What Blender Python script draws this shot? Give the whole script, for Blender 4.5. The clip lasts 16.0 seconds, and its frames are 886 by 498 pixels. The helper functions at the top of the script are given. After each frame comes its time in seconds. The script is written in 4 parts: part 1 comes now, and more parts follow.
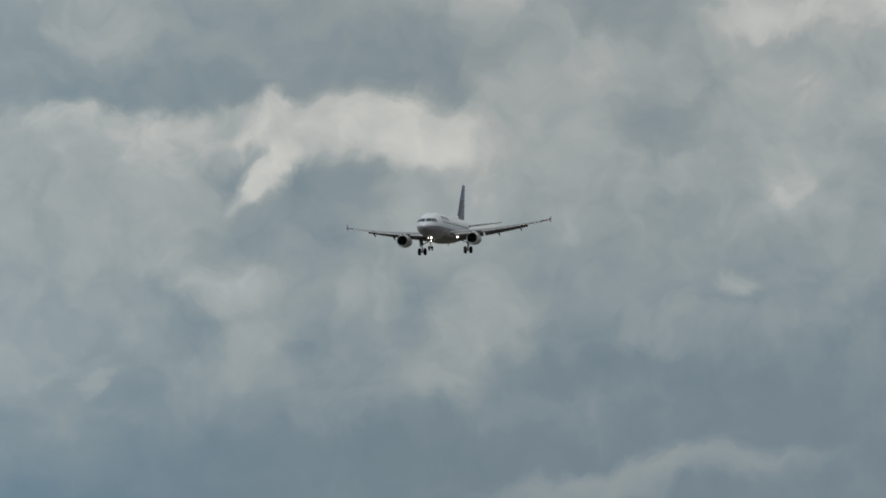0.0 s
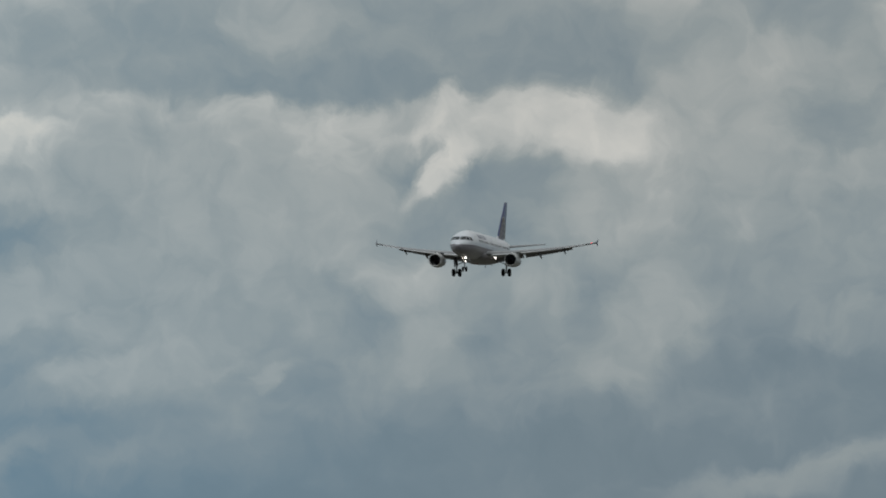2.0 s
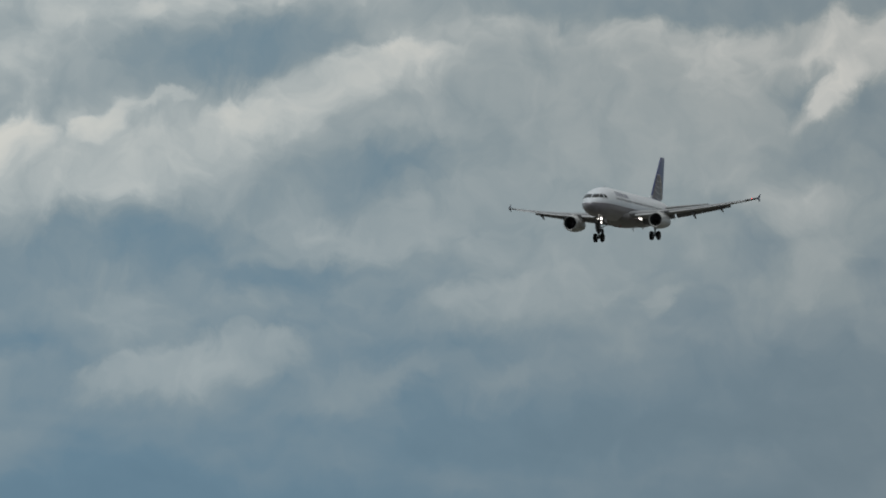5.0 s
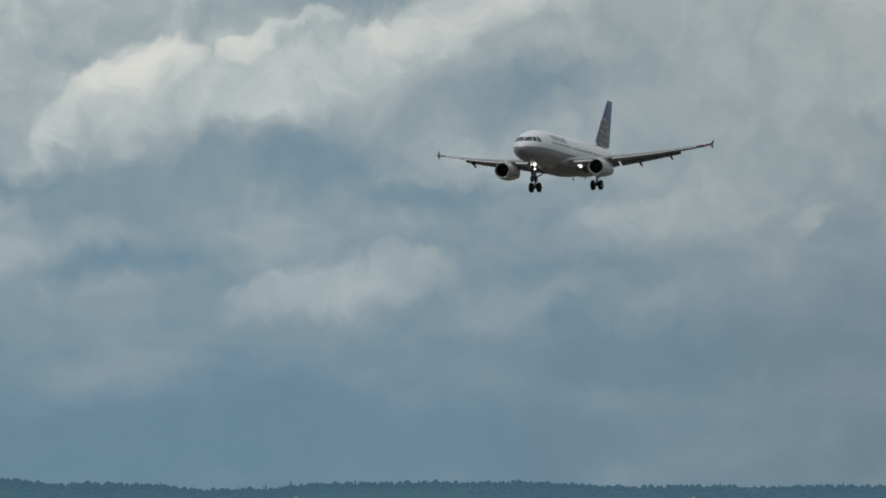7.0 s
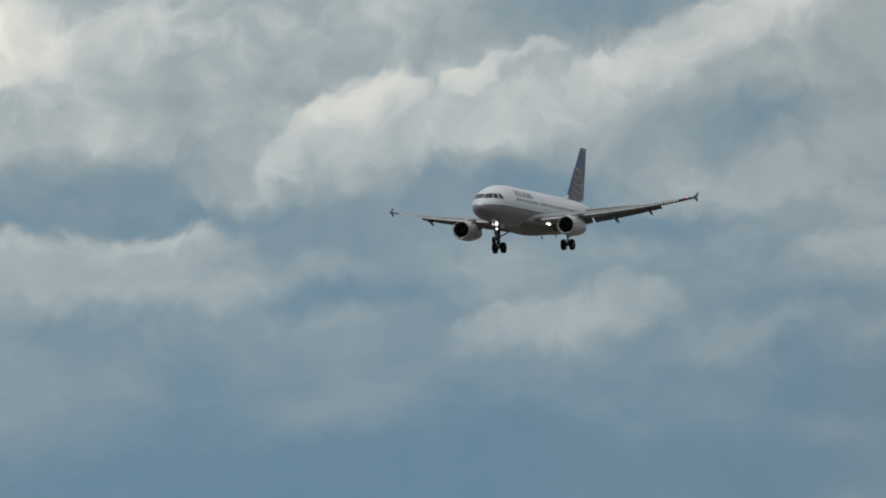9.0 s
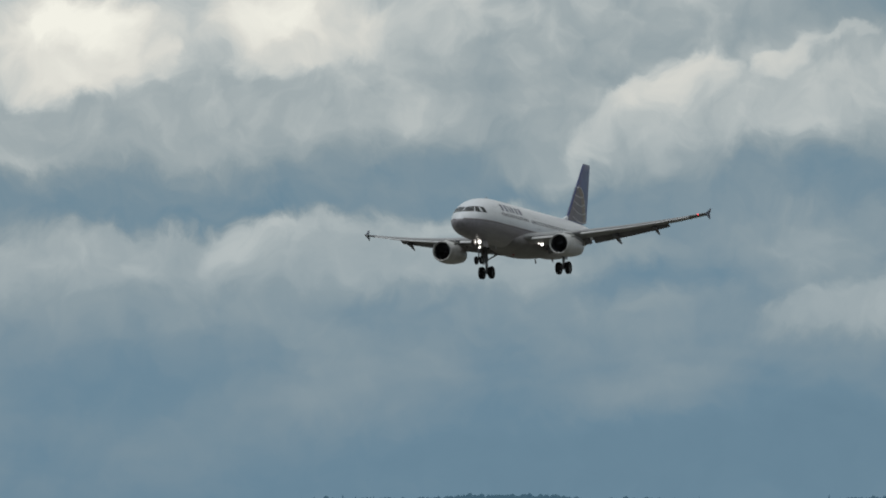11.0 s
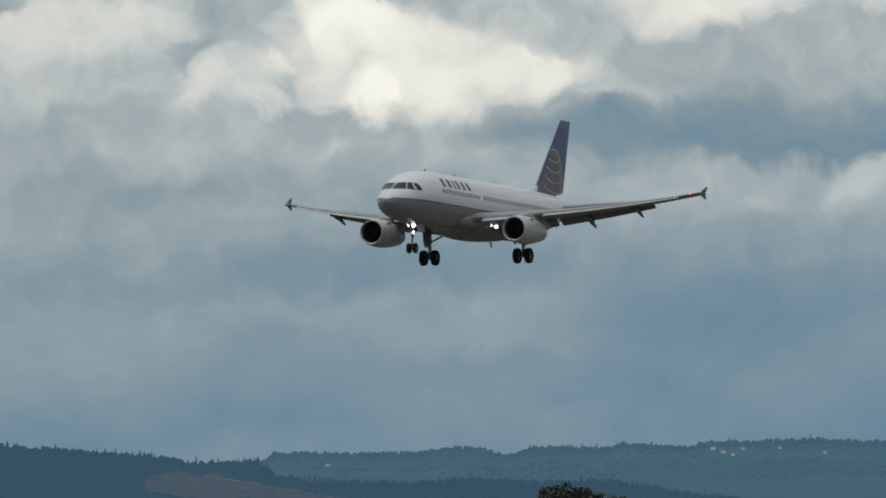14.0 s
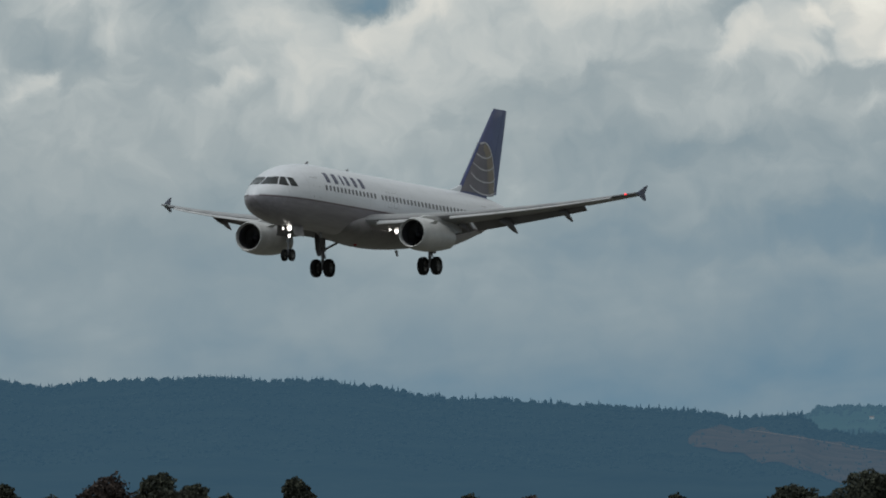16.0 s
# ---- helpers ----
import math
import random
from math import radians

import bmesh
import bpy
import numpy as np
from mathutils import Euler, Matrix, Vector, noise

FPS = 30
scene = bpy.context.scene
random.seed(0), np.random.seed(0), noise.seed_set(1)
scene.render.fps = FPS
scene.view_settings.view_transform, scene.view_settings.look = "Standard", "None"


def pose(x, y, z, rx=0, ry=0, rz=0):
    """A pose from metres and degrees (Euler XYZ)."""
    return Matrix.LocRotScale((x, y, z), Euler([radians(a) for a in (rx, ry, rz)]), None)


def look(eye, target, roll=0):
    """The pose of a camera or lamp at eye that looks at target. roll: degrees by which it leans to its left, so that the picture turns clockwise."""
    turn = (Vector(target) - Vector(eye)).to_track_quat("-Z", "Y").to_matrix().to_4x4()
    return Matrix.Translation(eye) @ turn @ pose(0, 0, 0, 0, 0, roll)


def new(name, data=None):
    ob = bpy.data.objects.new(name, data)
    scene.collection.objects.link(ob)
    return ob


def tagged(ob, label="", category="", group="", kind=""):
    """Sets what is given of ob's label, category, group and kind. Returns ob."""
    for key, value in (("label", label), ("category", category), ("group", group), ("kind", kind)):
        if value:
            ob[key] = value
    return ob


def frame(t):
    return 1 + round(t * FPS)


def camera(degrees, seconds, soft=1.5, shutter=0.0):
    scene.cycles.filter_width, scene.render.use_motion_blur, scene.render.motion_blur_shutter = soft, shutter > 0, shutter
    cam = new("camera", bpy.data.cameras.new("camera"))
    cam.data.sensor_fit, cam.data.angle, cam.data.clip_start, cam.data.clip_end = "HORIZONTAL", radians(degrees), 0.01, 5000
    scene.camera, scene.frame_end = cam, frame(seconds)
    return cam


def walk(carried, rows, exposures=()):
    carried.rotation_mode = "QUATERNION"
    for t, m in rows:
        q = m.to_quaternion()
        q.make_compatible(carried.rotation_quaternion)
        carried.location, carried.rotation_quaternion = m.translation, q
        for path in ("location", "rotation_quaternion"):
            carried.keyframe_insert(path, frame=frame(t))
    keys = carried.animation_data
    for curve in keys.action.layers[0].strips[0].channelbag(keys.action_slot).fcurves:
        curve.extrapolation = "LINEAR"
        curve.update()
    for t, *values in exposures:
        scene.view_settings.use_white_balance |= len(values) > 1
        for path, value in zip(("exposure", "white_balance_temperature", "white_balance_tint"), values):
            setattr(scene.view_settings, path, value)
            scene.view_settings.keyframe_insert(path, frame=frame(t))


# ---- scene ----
# ---- the camera and its path ----
EYE_HEIGHT = 10.0          # a viewing deck beside the airfield
LENS = 4.780                # a long telephoto
CLIP = 16.0

# seconds, bearing (positive to the left of +y), elevation, lean
CAMERA_ROWS = (
    (0.0, -0.061, 2.601, -0.37),
    (0.5, 0.034, 2.605, -0.24),
    (1.0, 0.190, 2.619, -0.23),
    (1.5, 0.365, 2.596, -0.11),
    (2.0, 0.888, 2.577, -0.12),
    (2.5, 1.656, 2.574, -0.14),
    (3.0, 1.786, 2.581, 0.15),
    (3.5, 1.718, 2.457, 0.08),
    (4.0, 2.324, 2.317, 0.12),
    (4.2, 2.606, 2.279, -0.12),
    (6.3, 3.534, 1.952, -0.02),
    (6.5, 3.627, 1.888, -0.05),
    (7.0, 3.800, 1.742, -0.25),
    (7.5, 4.074, 1.724, -0.15),
    (8.0, 4.383, 1.864, -0.29),
    (8.2, 4.446, 1.924, -0.61),
    (10.3, 5.889, 1.853, -0.55),
    (10.5, 6.109, 1.853, -0.53),
    (11.0, 6.697, 1.845, -0.54),
    (11.5, 7.198, 1.746, -0.04),
    (12.0, 7.639, 1.575, 0.33),
    (12.5, 8.023, 1.456, 0.17),
    (13.0, 8.498, 1.381, 0.47),
    (13.5, 9.273, 1.409, 0.61),
    (14.0, 10.063, 1.474, 0.65),
    (14.5, 10.981, 1.478, 0.75),
    (15.0, 11.858, 1.526, -0.08),
    (15.5, 12.440, 1.473, 0.10),
    (16.0, 12.983, 1.215, -0.08),
)

# seconds, nose of the airliner x, y, z, heading, pitch, bank
PLANE_ROWS = (
    (0.0, -1.23, 1710.2, 91.90, -100.85, 0.14, 1.21),
    (0.5, -6.51, 1675.3, 89.33, -100.68, -0.02, 0.77),
    (1.0, -11.78, 1640.4, 86.78, -100.66, -0.07, 0.22),
    (1.5, -16.96, 1605.6, 84.30, -100.67, 0.17, -0.40),
    (2.0, -22.14, 1570.9, 81.84, -100.79, 0.74, -0.75),
    (2.5, -27.27, 1536.7, 79.47, -101.00, 1.65, -0.71),
    (3.0, -32.31, 1502.4, 77.14, -101.33, 1.78, -0.63),
    (3.5, -37.34, 1468.2, 74.84, -102.00, 1.71, -0.47),
    (4.0, -42.42, 1433.8, 72.57, -102.52, 1.17, 0.09),
    (4.2, -44.45, 1420.1, 71.67, -102.80, 1.15, 0.43),
    (6.3, -65.57, 1276.8, 62.64, -104.13, 2.50, 0.72),
    (6.5, -67.51, 1263.3, 61.82, -103.94, 2.72, 0.65),
    (7.0, -72.58, 1229.5, 59.78, -104.02, 2.65, 0.98),
    (7.5, -77.46, 1195.9, 57.77, -103.77, 2.31, 1.44),
    (8.0, -82.38, 1162.3, 55.78, -103.40, 1.82, 1.26),
    (8.2, -84.38, 1149.0, 54.99, -103.68, 1.70, 0.99),
    (10.3, -104.85, 1010.2, 47.04, -102.90, 2.93, 1.51),
    (10.5, -106.75, 997.0, 46.31, -103.00, 3.23, 1.80),
    (11.0, -111.71, 964.2, 44.48, -103.35, 3.50, 1.94),
    (11.5, -116.58, 931.5, 42.67, -103.49, 3.66, 1.56),
    (12.0, -121.54, 898.9, 40.90, -103.70, 3.59, 0.95),
    (12.5, -126.33, 866.4, 39.21, -103.50, 3.39, 0.03),
    (13.0, -131.22, 834.0, 37.55, -102.96, 2.46, -0.66),
    (13.5, -136.02, 801.8, 35.91, -102.49, 1.97, -0.45),
    (14.0, -140.91, 769.8, 34.30, -102.19, 2.05, 1.03),
    (14.5, -145.71, 737.5, 32.65, -102.08, 2.29, 1.96),
    (15.0, -150.42, 705.2, 31.03, -101.77, 2.67, 1.27),
    (15.5, -155.22, 673.3, 29.43, -102.44, 2.96, 0.61),
    (16.0, -160.03, 641.4, 27.86, -102.57, 3.17, 0.23),
)


# the clip's camera opens and closes a little on its way: seconds, stops
EXPOSURES = ((0.0, 0.0), (2.0, -0.04), (4.0, -0.11), (6.3, 0.02), (8.0, 0.10), (10.5, 0.02), (12.0, 0.07), (13.0, 0.14), (14.5, 0.05), (15.5, 0.02), (16.0, 0.03))


def aim(bearing, elevation, lean):
    return pose(0, 0, EYE_HEIGHT, 90 + elevation, 0, bearing) @ pose(0, 0, 0, 0, 0, lean)


cam = camera(LENS, CLIP, soft=1.9)
walk(cam, [(t, aim(b, e, r)) for t, b, e, r in CAMERA_ROWS], exposures=EXPOSURES)


def at_bearing(bearing, distance, height=0.0):
    a = radians(bearing)
    return Vector((-distance * math.sin(a), distance * math.cos(a), height))


# ---- world: a cloudy sky, brighter overhead ----
world = bpy.data.worlds.new("overcast_sky")
scene.world = world
world.use_nodes = True
world.cycles.sampling_method = "MANUAL"
world.cycles.sample_map_resolution = 512
wt = world.node_tree
wt.nodes.clear()


def node(tree, kind, inputs=(), **settings):
    n = tree.nodes.new(kind)
    for key, value in settings.items():
        setattr(n, key, value)
    for slot, value in dict(inputs).items():
        if isinstance(value, bpy.types.NodeSocket):
            tree.links.new(value, n.inputs[slot])
        else:
            n.inputs[slot].default_value = value
    return n


def calc(tree, op, a, b=0.0, c=0.0, clamp=False):
    return node(tree, "ShaderNodeMath", {0: a, 1: b, 2: c}, operation=op, use_clamp=clamp).outputs[0]


def srgb(r, g, b):
    return tuple(((v / 255 + 0.055) / 1.055) ** 2.4 if v > 10 else v / 3294.6 for v in (r, g, b)) + (1.0,)


def ramp(tree, fac, stops, mode="LINEAR"):
    n = node(tree, "ShaderNodeValToRGB", {0: fac})
    n.color_ramp.interpolation = mode
    while len(n.color_ramp.elements) < len(stops):
        n.color_ramp.elements.new(0.5)
    for el, (p, col) in zip(n.color_ramp.elements, stops):
        el.position, el.color = p, col
    return n.outputs[0]


way = node(wt, "ShaderNodeTexCoord").outputs["Generated"]
axes = node(wt, "ShaderNodeSeparateXYZ", {0: way})
bearing = calc(wt, "MULTIPLY", calc(wt, "ARCTAN2", calc(wt, "MULTIPLY", axes.outputs[0], -1.0), axes.outputs[1]), 57.2958)
elevation = calc(wt, "MULTIPLY", calc(wt, "ARCSINE", axes.outputs[2]), 57.2958)
place = node(wt, "ShaderNodeCombineXYZ", {0: bearing, 1: elevation, 2: 0.0}).outputs[0]


def warp(vec, scale, amount, detail, rough):
    n = node(wt, "ShaderNodeTexNoise", {"Vector": vec, "Scale": scale, "Detail": detail, "Roughness": rough})
    shift = node(wt, "ShaderNodeVectorMath", {0: n.outputs["Color"], 1: (0.5, 0.5, 0.5)}, operation="SUBTRACT").outputs[0]
    big = node(wt, "ShaderNodeVectorMath", {0: shift, 1: (amount, amount, 0.0)}, operation="MULTIPLY").outputs[0]
    return node(wt, "ShaderNodeVectorMath", {0: vec, 1: big}, operation="ADD").outputs[0]


calm = warp(place, 2.2, 0.40, 2.0, 0.5)
drift = warp(calm, 6.5, 0.20, 5.0, 0.6)
stretch = node(wt, "ShaderNodeMapping", {"Vector": place, "Rotation": (0, 0, radians(8)), "Scale": (0.7, 1.5, 1.0)}).outputs[0]
veil = node(wt, "ShaderNodeTexNoise", {"Vector": stretch, "Scale": 1.3, "Detail": 3.5, "Roughness": 0.5, "Distortion": 0.3}).outputs[0]
rise = calc(wt, "MULTIPLY_ADD", bearing, 0.11, elevation)
low = node(wt, "ShaderNodeMapRange", {0: rise, 1: 1.3, 2: 3.4, 3: 0.482, 4: 0.648}).outputs[0]
tone_now = calc(wt, "MULTIPLY_ADD", calc(wt, "SUBTRACT", veil, 0.5), 0.20, low)


lumps = node(wt, "ShaderNodeTexNoise", {"Vector": drift, "Scale": 2.4, "Detail": 3.0, "Roughness": 0.5}).outputs[0]
broken = node(wt, "ShaderNodeMapRange", {0: elevation, 1: 0.7, 2: 2.4, 3: 0.3, 4: 1.0}, interpolation_type="SMOOTHSTEP").outputs[0]
tone_now = calc(wt, "MULTIPLY_ADD", calc(wt, "SUBTRACT", lumps, 0.5), calc(wt, "MULTIPLY", broken, 0.19), tone_now)
flow = node(wt, "ShaderNodeSeparateXYZ", {0: drift})
state = node(wt, "ShaderNodeCombineXYZ", {0: flow.outputs[0], 1: flow.outputs[1], 2: tone_now}).outputs[0]


def puff(u, v, ru, rv, tilt, tone, soft):
    """One mass of cloud at bearing u, elevation v, with half sizes ru, rv in degrees; soft 0 is a crisp edge."""
    global state
    local = node(wt, "ShaderNodeMapping", {"Vector": state, "Location": (u, v, 0), "Rotation": (0, 0, radians(-tilt)), "Scale": (ru, rv, 1e6)}, vector_type="TEXTURE").outputs[0]
    far = node(wt, "ShaderNodeVectorMath", {0: local}, operation="LENGTH").outputs["Value"]
    cover = node(wt, "ShaderNodeMapRange", {0: far, 1: 1.15 + 0.25 * soft, 2: 1.1 - 1.1 * soft, 3: 0.0, 4: 0.94}, interpolation_type="SMOOTHSTEP").outputs[0]
    if soft < 0.61:
        level = node(wt, "ShaderNodeVectorMath", {0: local, 1: (0, 1, 0)}, operation="DOT_PRODUCT").outputs["Value"]
        base = node(wt, "ShaderNodeMapRange", {0: level, 1: -1.2, 2: 0.35, 3: 0.0, 4: 1.0}, interpolation_type="SMOOTHSTEP").outputs[0]
        cover = calc(wt, "MULTIPLY", cover, base)
    under = node(wt, "ShaderNodeVectorMath", {0: state, 1: (0, 0, 1)}, operation="DOT_PRODUCT").outputs["Value"]
    over = node(wt, "ShaderNodeMix", {0: cover, 2: under, 3: tone}, data_type="FLOAT").outputs[0]
    state = node(wt, "ShaderNodeCombineXYZ", {0: flow.outputs[0], 1: flow.outputs[1], 2: over}).outputs[0]


puff(1.29, 3.73, 1.89, 0.35, 0, 0.545, 0.63)
puff(1.47, 3.47, 1.28, 0.11, 0, 0.520, 0.63)
puff(0.07, 3.60, 0.70, 0.23, 0, 0.520, 0.63)
puff(-1.06, 3.88, 0.46, 0.18, 0, 0.520, 0.70)
puff(-1.45, 3.48, 0.61, 0.46, 0, 0.580, 0.90)
puff(2.15, 2.48, 0.61, 0.46, 0, 0.560, 0.90)
puff(1.72, 3.82, 0.40, 0.18, 0, 0.625, 0.62)
puff(-0.60, 3.33, 0.46, 0.46, 0, 0.625, 0.70)
puff(2.30, 3.00, 0.21, 0.12, 20, 0.635, 0.85)
puff(1.35, 2.72, 0.34, 0.21, 30, 0.625, 0.70)
puff(0.25, 3.22, 0.61, 0.24, -5, 0.710, 0.60)
puff(0.68, 2.84, 0.43, 0.23, 15, 0.510, 0.40)
puff(1.05, 3.03, 0.21, 0.14, 20, 0.510, 0.85)
puff(0.94, 3.23, 0.26, 0.09, 35, 0.710, 0.85)
puff(0.76, 3.40, 0.12, 0.09, 0, 0.690, 0.90)
puff(0.80, 3.11, 0.24, 0.08, 20, 0.700, 0.85)
puff(0.93, 2.90, 0.26, 0.09, 42, 0.710, 0.85)
puff(-1.82, 3.86, 0.40, 0.12, 0, 0.690, 0.62)
puff(-1.91, 2.96, 0.24, 0.18, 45, 0.680, 0.80)
puff(1.05, 2.40, 0.23, 0.18, 0, 0.625, 0.70)
puff(-1.64, 2.38, 0.18, 0.09, 0, 0.635, 0.85)
puff(-0.29, 2.20, 0.34, 0.34, 60, 0.595, 0.70)
puff(0.04, 1.90, 0.21, 0.18, 0, 0.585, 0.85)
puff(0.01, 1.50, 2.44, 0.21, 0, 0.460, 0.90)
puff(-1.06, 1.96, 0.92, 0.15, 0, 0.470, 0.90)
puff(-1.21, 1.38, 0.98, 0.14, 8, 0.580, 0.60)
puff(4.08, 3.26, 0.79, 0.21, 10, 0.500, 0.80)
puff(3.17, 2.62, 0.76, 0.18, 10, 0.490, 0.90)
puff(4.23, 2.62, 1.04, 0.23, 17, 0.600, 0.70)
puff(4.08, 2.77, 0.76, 0.18, 20, 0.660, 0.60)
puff(3.53, 3.02, 0.40, 0.17, 35, 0.710, 0.47)
puff(3.20, 3.20, 0.26, 0.13, 0, 0.740, 0.42)
puff(4.00, 2.93, 0.15, 0.12, 0, 0.710, 0.47)
puff(4.54, 2.96, 0.18, 0.05, 15, 0.675, 0.47)
puff(4.90, 2.81, 0.14, 0.08, 20, 0.720, 0.50)
puff(3.23, 2.28, 0.37, 0.12, 5, 0.615, 0.62)
puff(4.54, 2.19, 0.79, 0.21, 0, 0.490, 0.90)
puff(3.53, 2.10, 0.20, 0.10, 10, 0.585, 0.85)
puff(2.40, 1.93, 0.52, 0.15, 8, 0.595, 0.62)
puff(2.10, 1.91, 0.12, 0.05, 30, 0.615, 0.85)
puff(1.83, 1.90, 0.14, 0.06, 30, 0.615, 0.85)
puff(4.05, 1.58, 0.31, 0.13, 5, 0.610, 0.45)
puff(4.54, 1.49, 0.31, 0.09, 8, 0.595, 0.47)
puff(2.56, 1.47, 0.49, 0.12, 15, 0.550, 0.90)
puff(1.95, 1.21, 1.53, 0.21, 0, 0.450, 0.90)
puff(6.38, 2.12, 0.79, 0.12, 0, 0.490, 0.90)
puff(2.38, 2.64, 0.67, 0.67, 0, 0.610, 0.90)
puff(2.51, 1.88, 0.79, 0.18, 8, 0.600, 0.80)
puff(3.33, 2.25, 0.55, 0.12, 10, 0.615, 0.62)
puff(6.64, 3.14, 0.27, 0.18, 0, 0.710, 0.60)
puff(5.92, 1.67, 0.98, 0.12, 5, 0.470, 0.90)
puff(6.08, 1.85, 0.70, 0.10, 3, 0.650, 0.50)
puff(4.69, 2.62, 1.10, 0.21, 14, 0.680, 0.70)
puff(3.78, 2.99, 0.70, 0.18, 22, 0.690, 0.60)
puff(5.31, 2.24, 0.18, 0.15, 0, 0.585, 0.85)
puff(5.76, 2.48, 0.46, 0.13, 40, 0.710, 0.52)
puff(6.19, 2.27, 0.20, 0.12, 30, 0.665, 0.47)
puff(5.40, 2.68, 0.29, 0.18, 20, 0.760, 0.42)
puff(4.88, 2.84, 0.19, 0.09, 35, 0.740, 0.52)
puff(4.55, 2.95, 0.17, 0.05, 15, 0.675, 0.47)
puff(4.02, 2.91, 0.23, 0.13, 5, 0.710, 0.52)
puff(3.40, 1.43, 0.61, 0.11, 12, 0.560, 0.80)
puff(4.22, 1.53, 0.26, 0.15, 5, 0.610, 0.45)
puff(4.71, 1.47, 0.31, 0.10, 8, 0.595, 0.47)
puff(4.71, 0.74, 2.75, 0.24, 0, 0.450, 0.90)
puff(8.02, 2.07, 1.28, 0.11, 0, 0.460, 0.70)
puff(6.95, 2.28, 0.92, 0.24, 5, 0.500, 0.90)
puff(8.62, 2.57, 0.85, 0.27, 0, 0.610, 0.80)
puff(8.16, 3.02, 1.28, 0.34, 0, 0.710, 0.90)
puff(8.68, 3.00, 0.46, 0.27, 0, 0.900, 0.60)
puff(8.19, 2.87, 0.09, 0.09, 40, 0.790, 0.50)
puff(7.55, 3.02, 0.40, 0.27, 0, 0.870, 0.60)
puff(7.13, 3.04, 0.27, 0.18, 0, 0.750, 0.70)
puff(6.58, 3.04, 0.24, 0.15, 0, 0.690, 0.80)
puff(8.66, 1.76, 0.58, 0.20, 8, 0.645, 0.47)
puff(7.53, 1.81, 0.47, 0.21, 0, 0.710, 0.47)
puff(7.26, 1.85, 0.27, 0.17, 0, 0.690, 0.50)
puff(6.05, 0.65, 2.75, 0.31, 0, 0.460, 0.90)
puff(8.15, 2.18, 0.92, 0.18, 0, 0.500, 0.90)
puff(6.96, 1.79, 1.04, 0.23, 0, 0.630, 0.70)
puff(6.50, 1.93, 0.46, 0.15, 5, 0.675, 0.47)
puff(9.89, 2.17, 0.92, 0.24, 5, 0.650, 0.70)
puff(10.11, 2.53, 1.16, 0.34, 0, 0.710, 0.90)
puff(10.14, 2.44, 0.40, 0.31, 0, 0.840, 0.70)
puff(9.62, 2.43, 0.26, 0.16, 10, 0.840, 0.60)
puff(10.71, 2.31, 0.18, 0.34, 0, 0.790, 0.70)
puff(10.47, 2.27, 0.15, 0.21, 0, 0.930, 0.60)
puff(9.97, 0.82, 1.07, 0.12, 5, 0.510, 0.90)
puff(9.17, 2.13, 0.76, 0.15, 0, 0.500, 0.80)
puff(9.04, 1.80, 0.49, 0.15, 0, 0.645, 0.55)
puff(11.86, 2.14, 1.28, 0.31, 5, 0.610, 0.80)
puff(11.95, 2.47, 0.61, 0.27, 10, 0.710, 0.70)
puff(12.84, 2.46, 0.34, 0.21, 35, 0.740, 0.50)
puff(11.42, 1.81, 0.92, 0.18, 5, 0.570, 0.90)
puff(11.42, 1.17, 0.49, 0.09, 15, 0.560, 0.90)
puff(10.32, 1.37, 1.53, 0.18, 5, 0.500, 0.90)
puff(12.22, 2.27, 0.46, 0.12, 5, 0.595, 0.62)
puff(11.43, 2.47, 0.18, 0.12, 20, 0.585, 0.85)
puff(10.76, 2.14, 0.31, 0.12, 0, 0.615, 0.62)
puff(12.96, 2.61, 0.18, 0.12, 25, 0.780, 0.52)
puff(13.13, 2.42, 0.21, 0.13, 30, 0.750, 0.45)
puff(12.47, 2.61, 0.18, 0.12, 10, 0.750, 0.45)
puff(12.02, 2.68, 0.34, 0.12, 5, 0.740, 0.45)
puff(11.68, 2.59, 0.18, 0.12, 0, 0.740, 0.50)
puff(11.28, 2.33, 0.15, 0.10, 25, 0.740, 0.45)
puff(11.05, 2.24, 0.17, 0.10, 10, 0.750, 0.45)
puff(10.46, 2.65, 0.23, 0.18, 0, 0.840, 0.55)
puff(10.08, 2.56, 0.17, 0.18, 0, 0.790, 0.55)
puff(9.62, 2.41, 0.23, 0.14, 0, 0.820, 0.50)
puff(9.30, 2.48, 0.17, 0.13, 0, 0.760, 0.55)
puff(10.64, 2.61, 0.27, 0.24, 0, 0.810, 0.60)
puff(11.22, 2.36, 0.40, 0.17, 20, 0.720, 0.50)
puff(10.94, 2.46, 0.10, 0.09, 0, 0.780, 0.50)
puff(14.76, 1.40, 0.98, 0.49, 0, 0.570, 0.90)
puff(13.42, 2.22, 1.01, 0.34, 12, 0.690, 0.80)
puff(12.02, 2.38, 0.61, 0.18, 10, 0.660, 0.80)
puff(15.19, 2.14, 0.18, 0.09, 25, 0.710, 0.60)
puff(11.41, 2.04, 0.79, 0.24, 0, 0.660, 0.80)
puff(14.61, 1.92, 0.82, 0.18, 15, 0.660, 0.70)
puff(14.01, 2.71, 0.55, 0.18, 20, 0.625, 0.55)
puff(13.40, 2.55, 0.15, 0.17, 0, 0.480, 0.85)
puff(12.61, 2.69, 0.12, 0.11, 0, 0.470, 0.85)
puff(12.76, 2.28, 0.76, 0.27, 15, 0.690, 0.70)
puff(11.97, 2.62, 0.55, 0.20, 10, 0.750, 0.50)
puff(12.98, 2.60, 0.26, 0.15, 35, 0.790, 0.47)
puff(13.31, 2.39, 0.23, 0.15, 30, 0.760, 0.52)
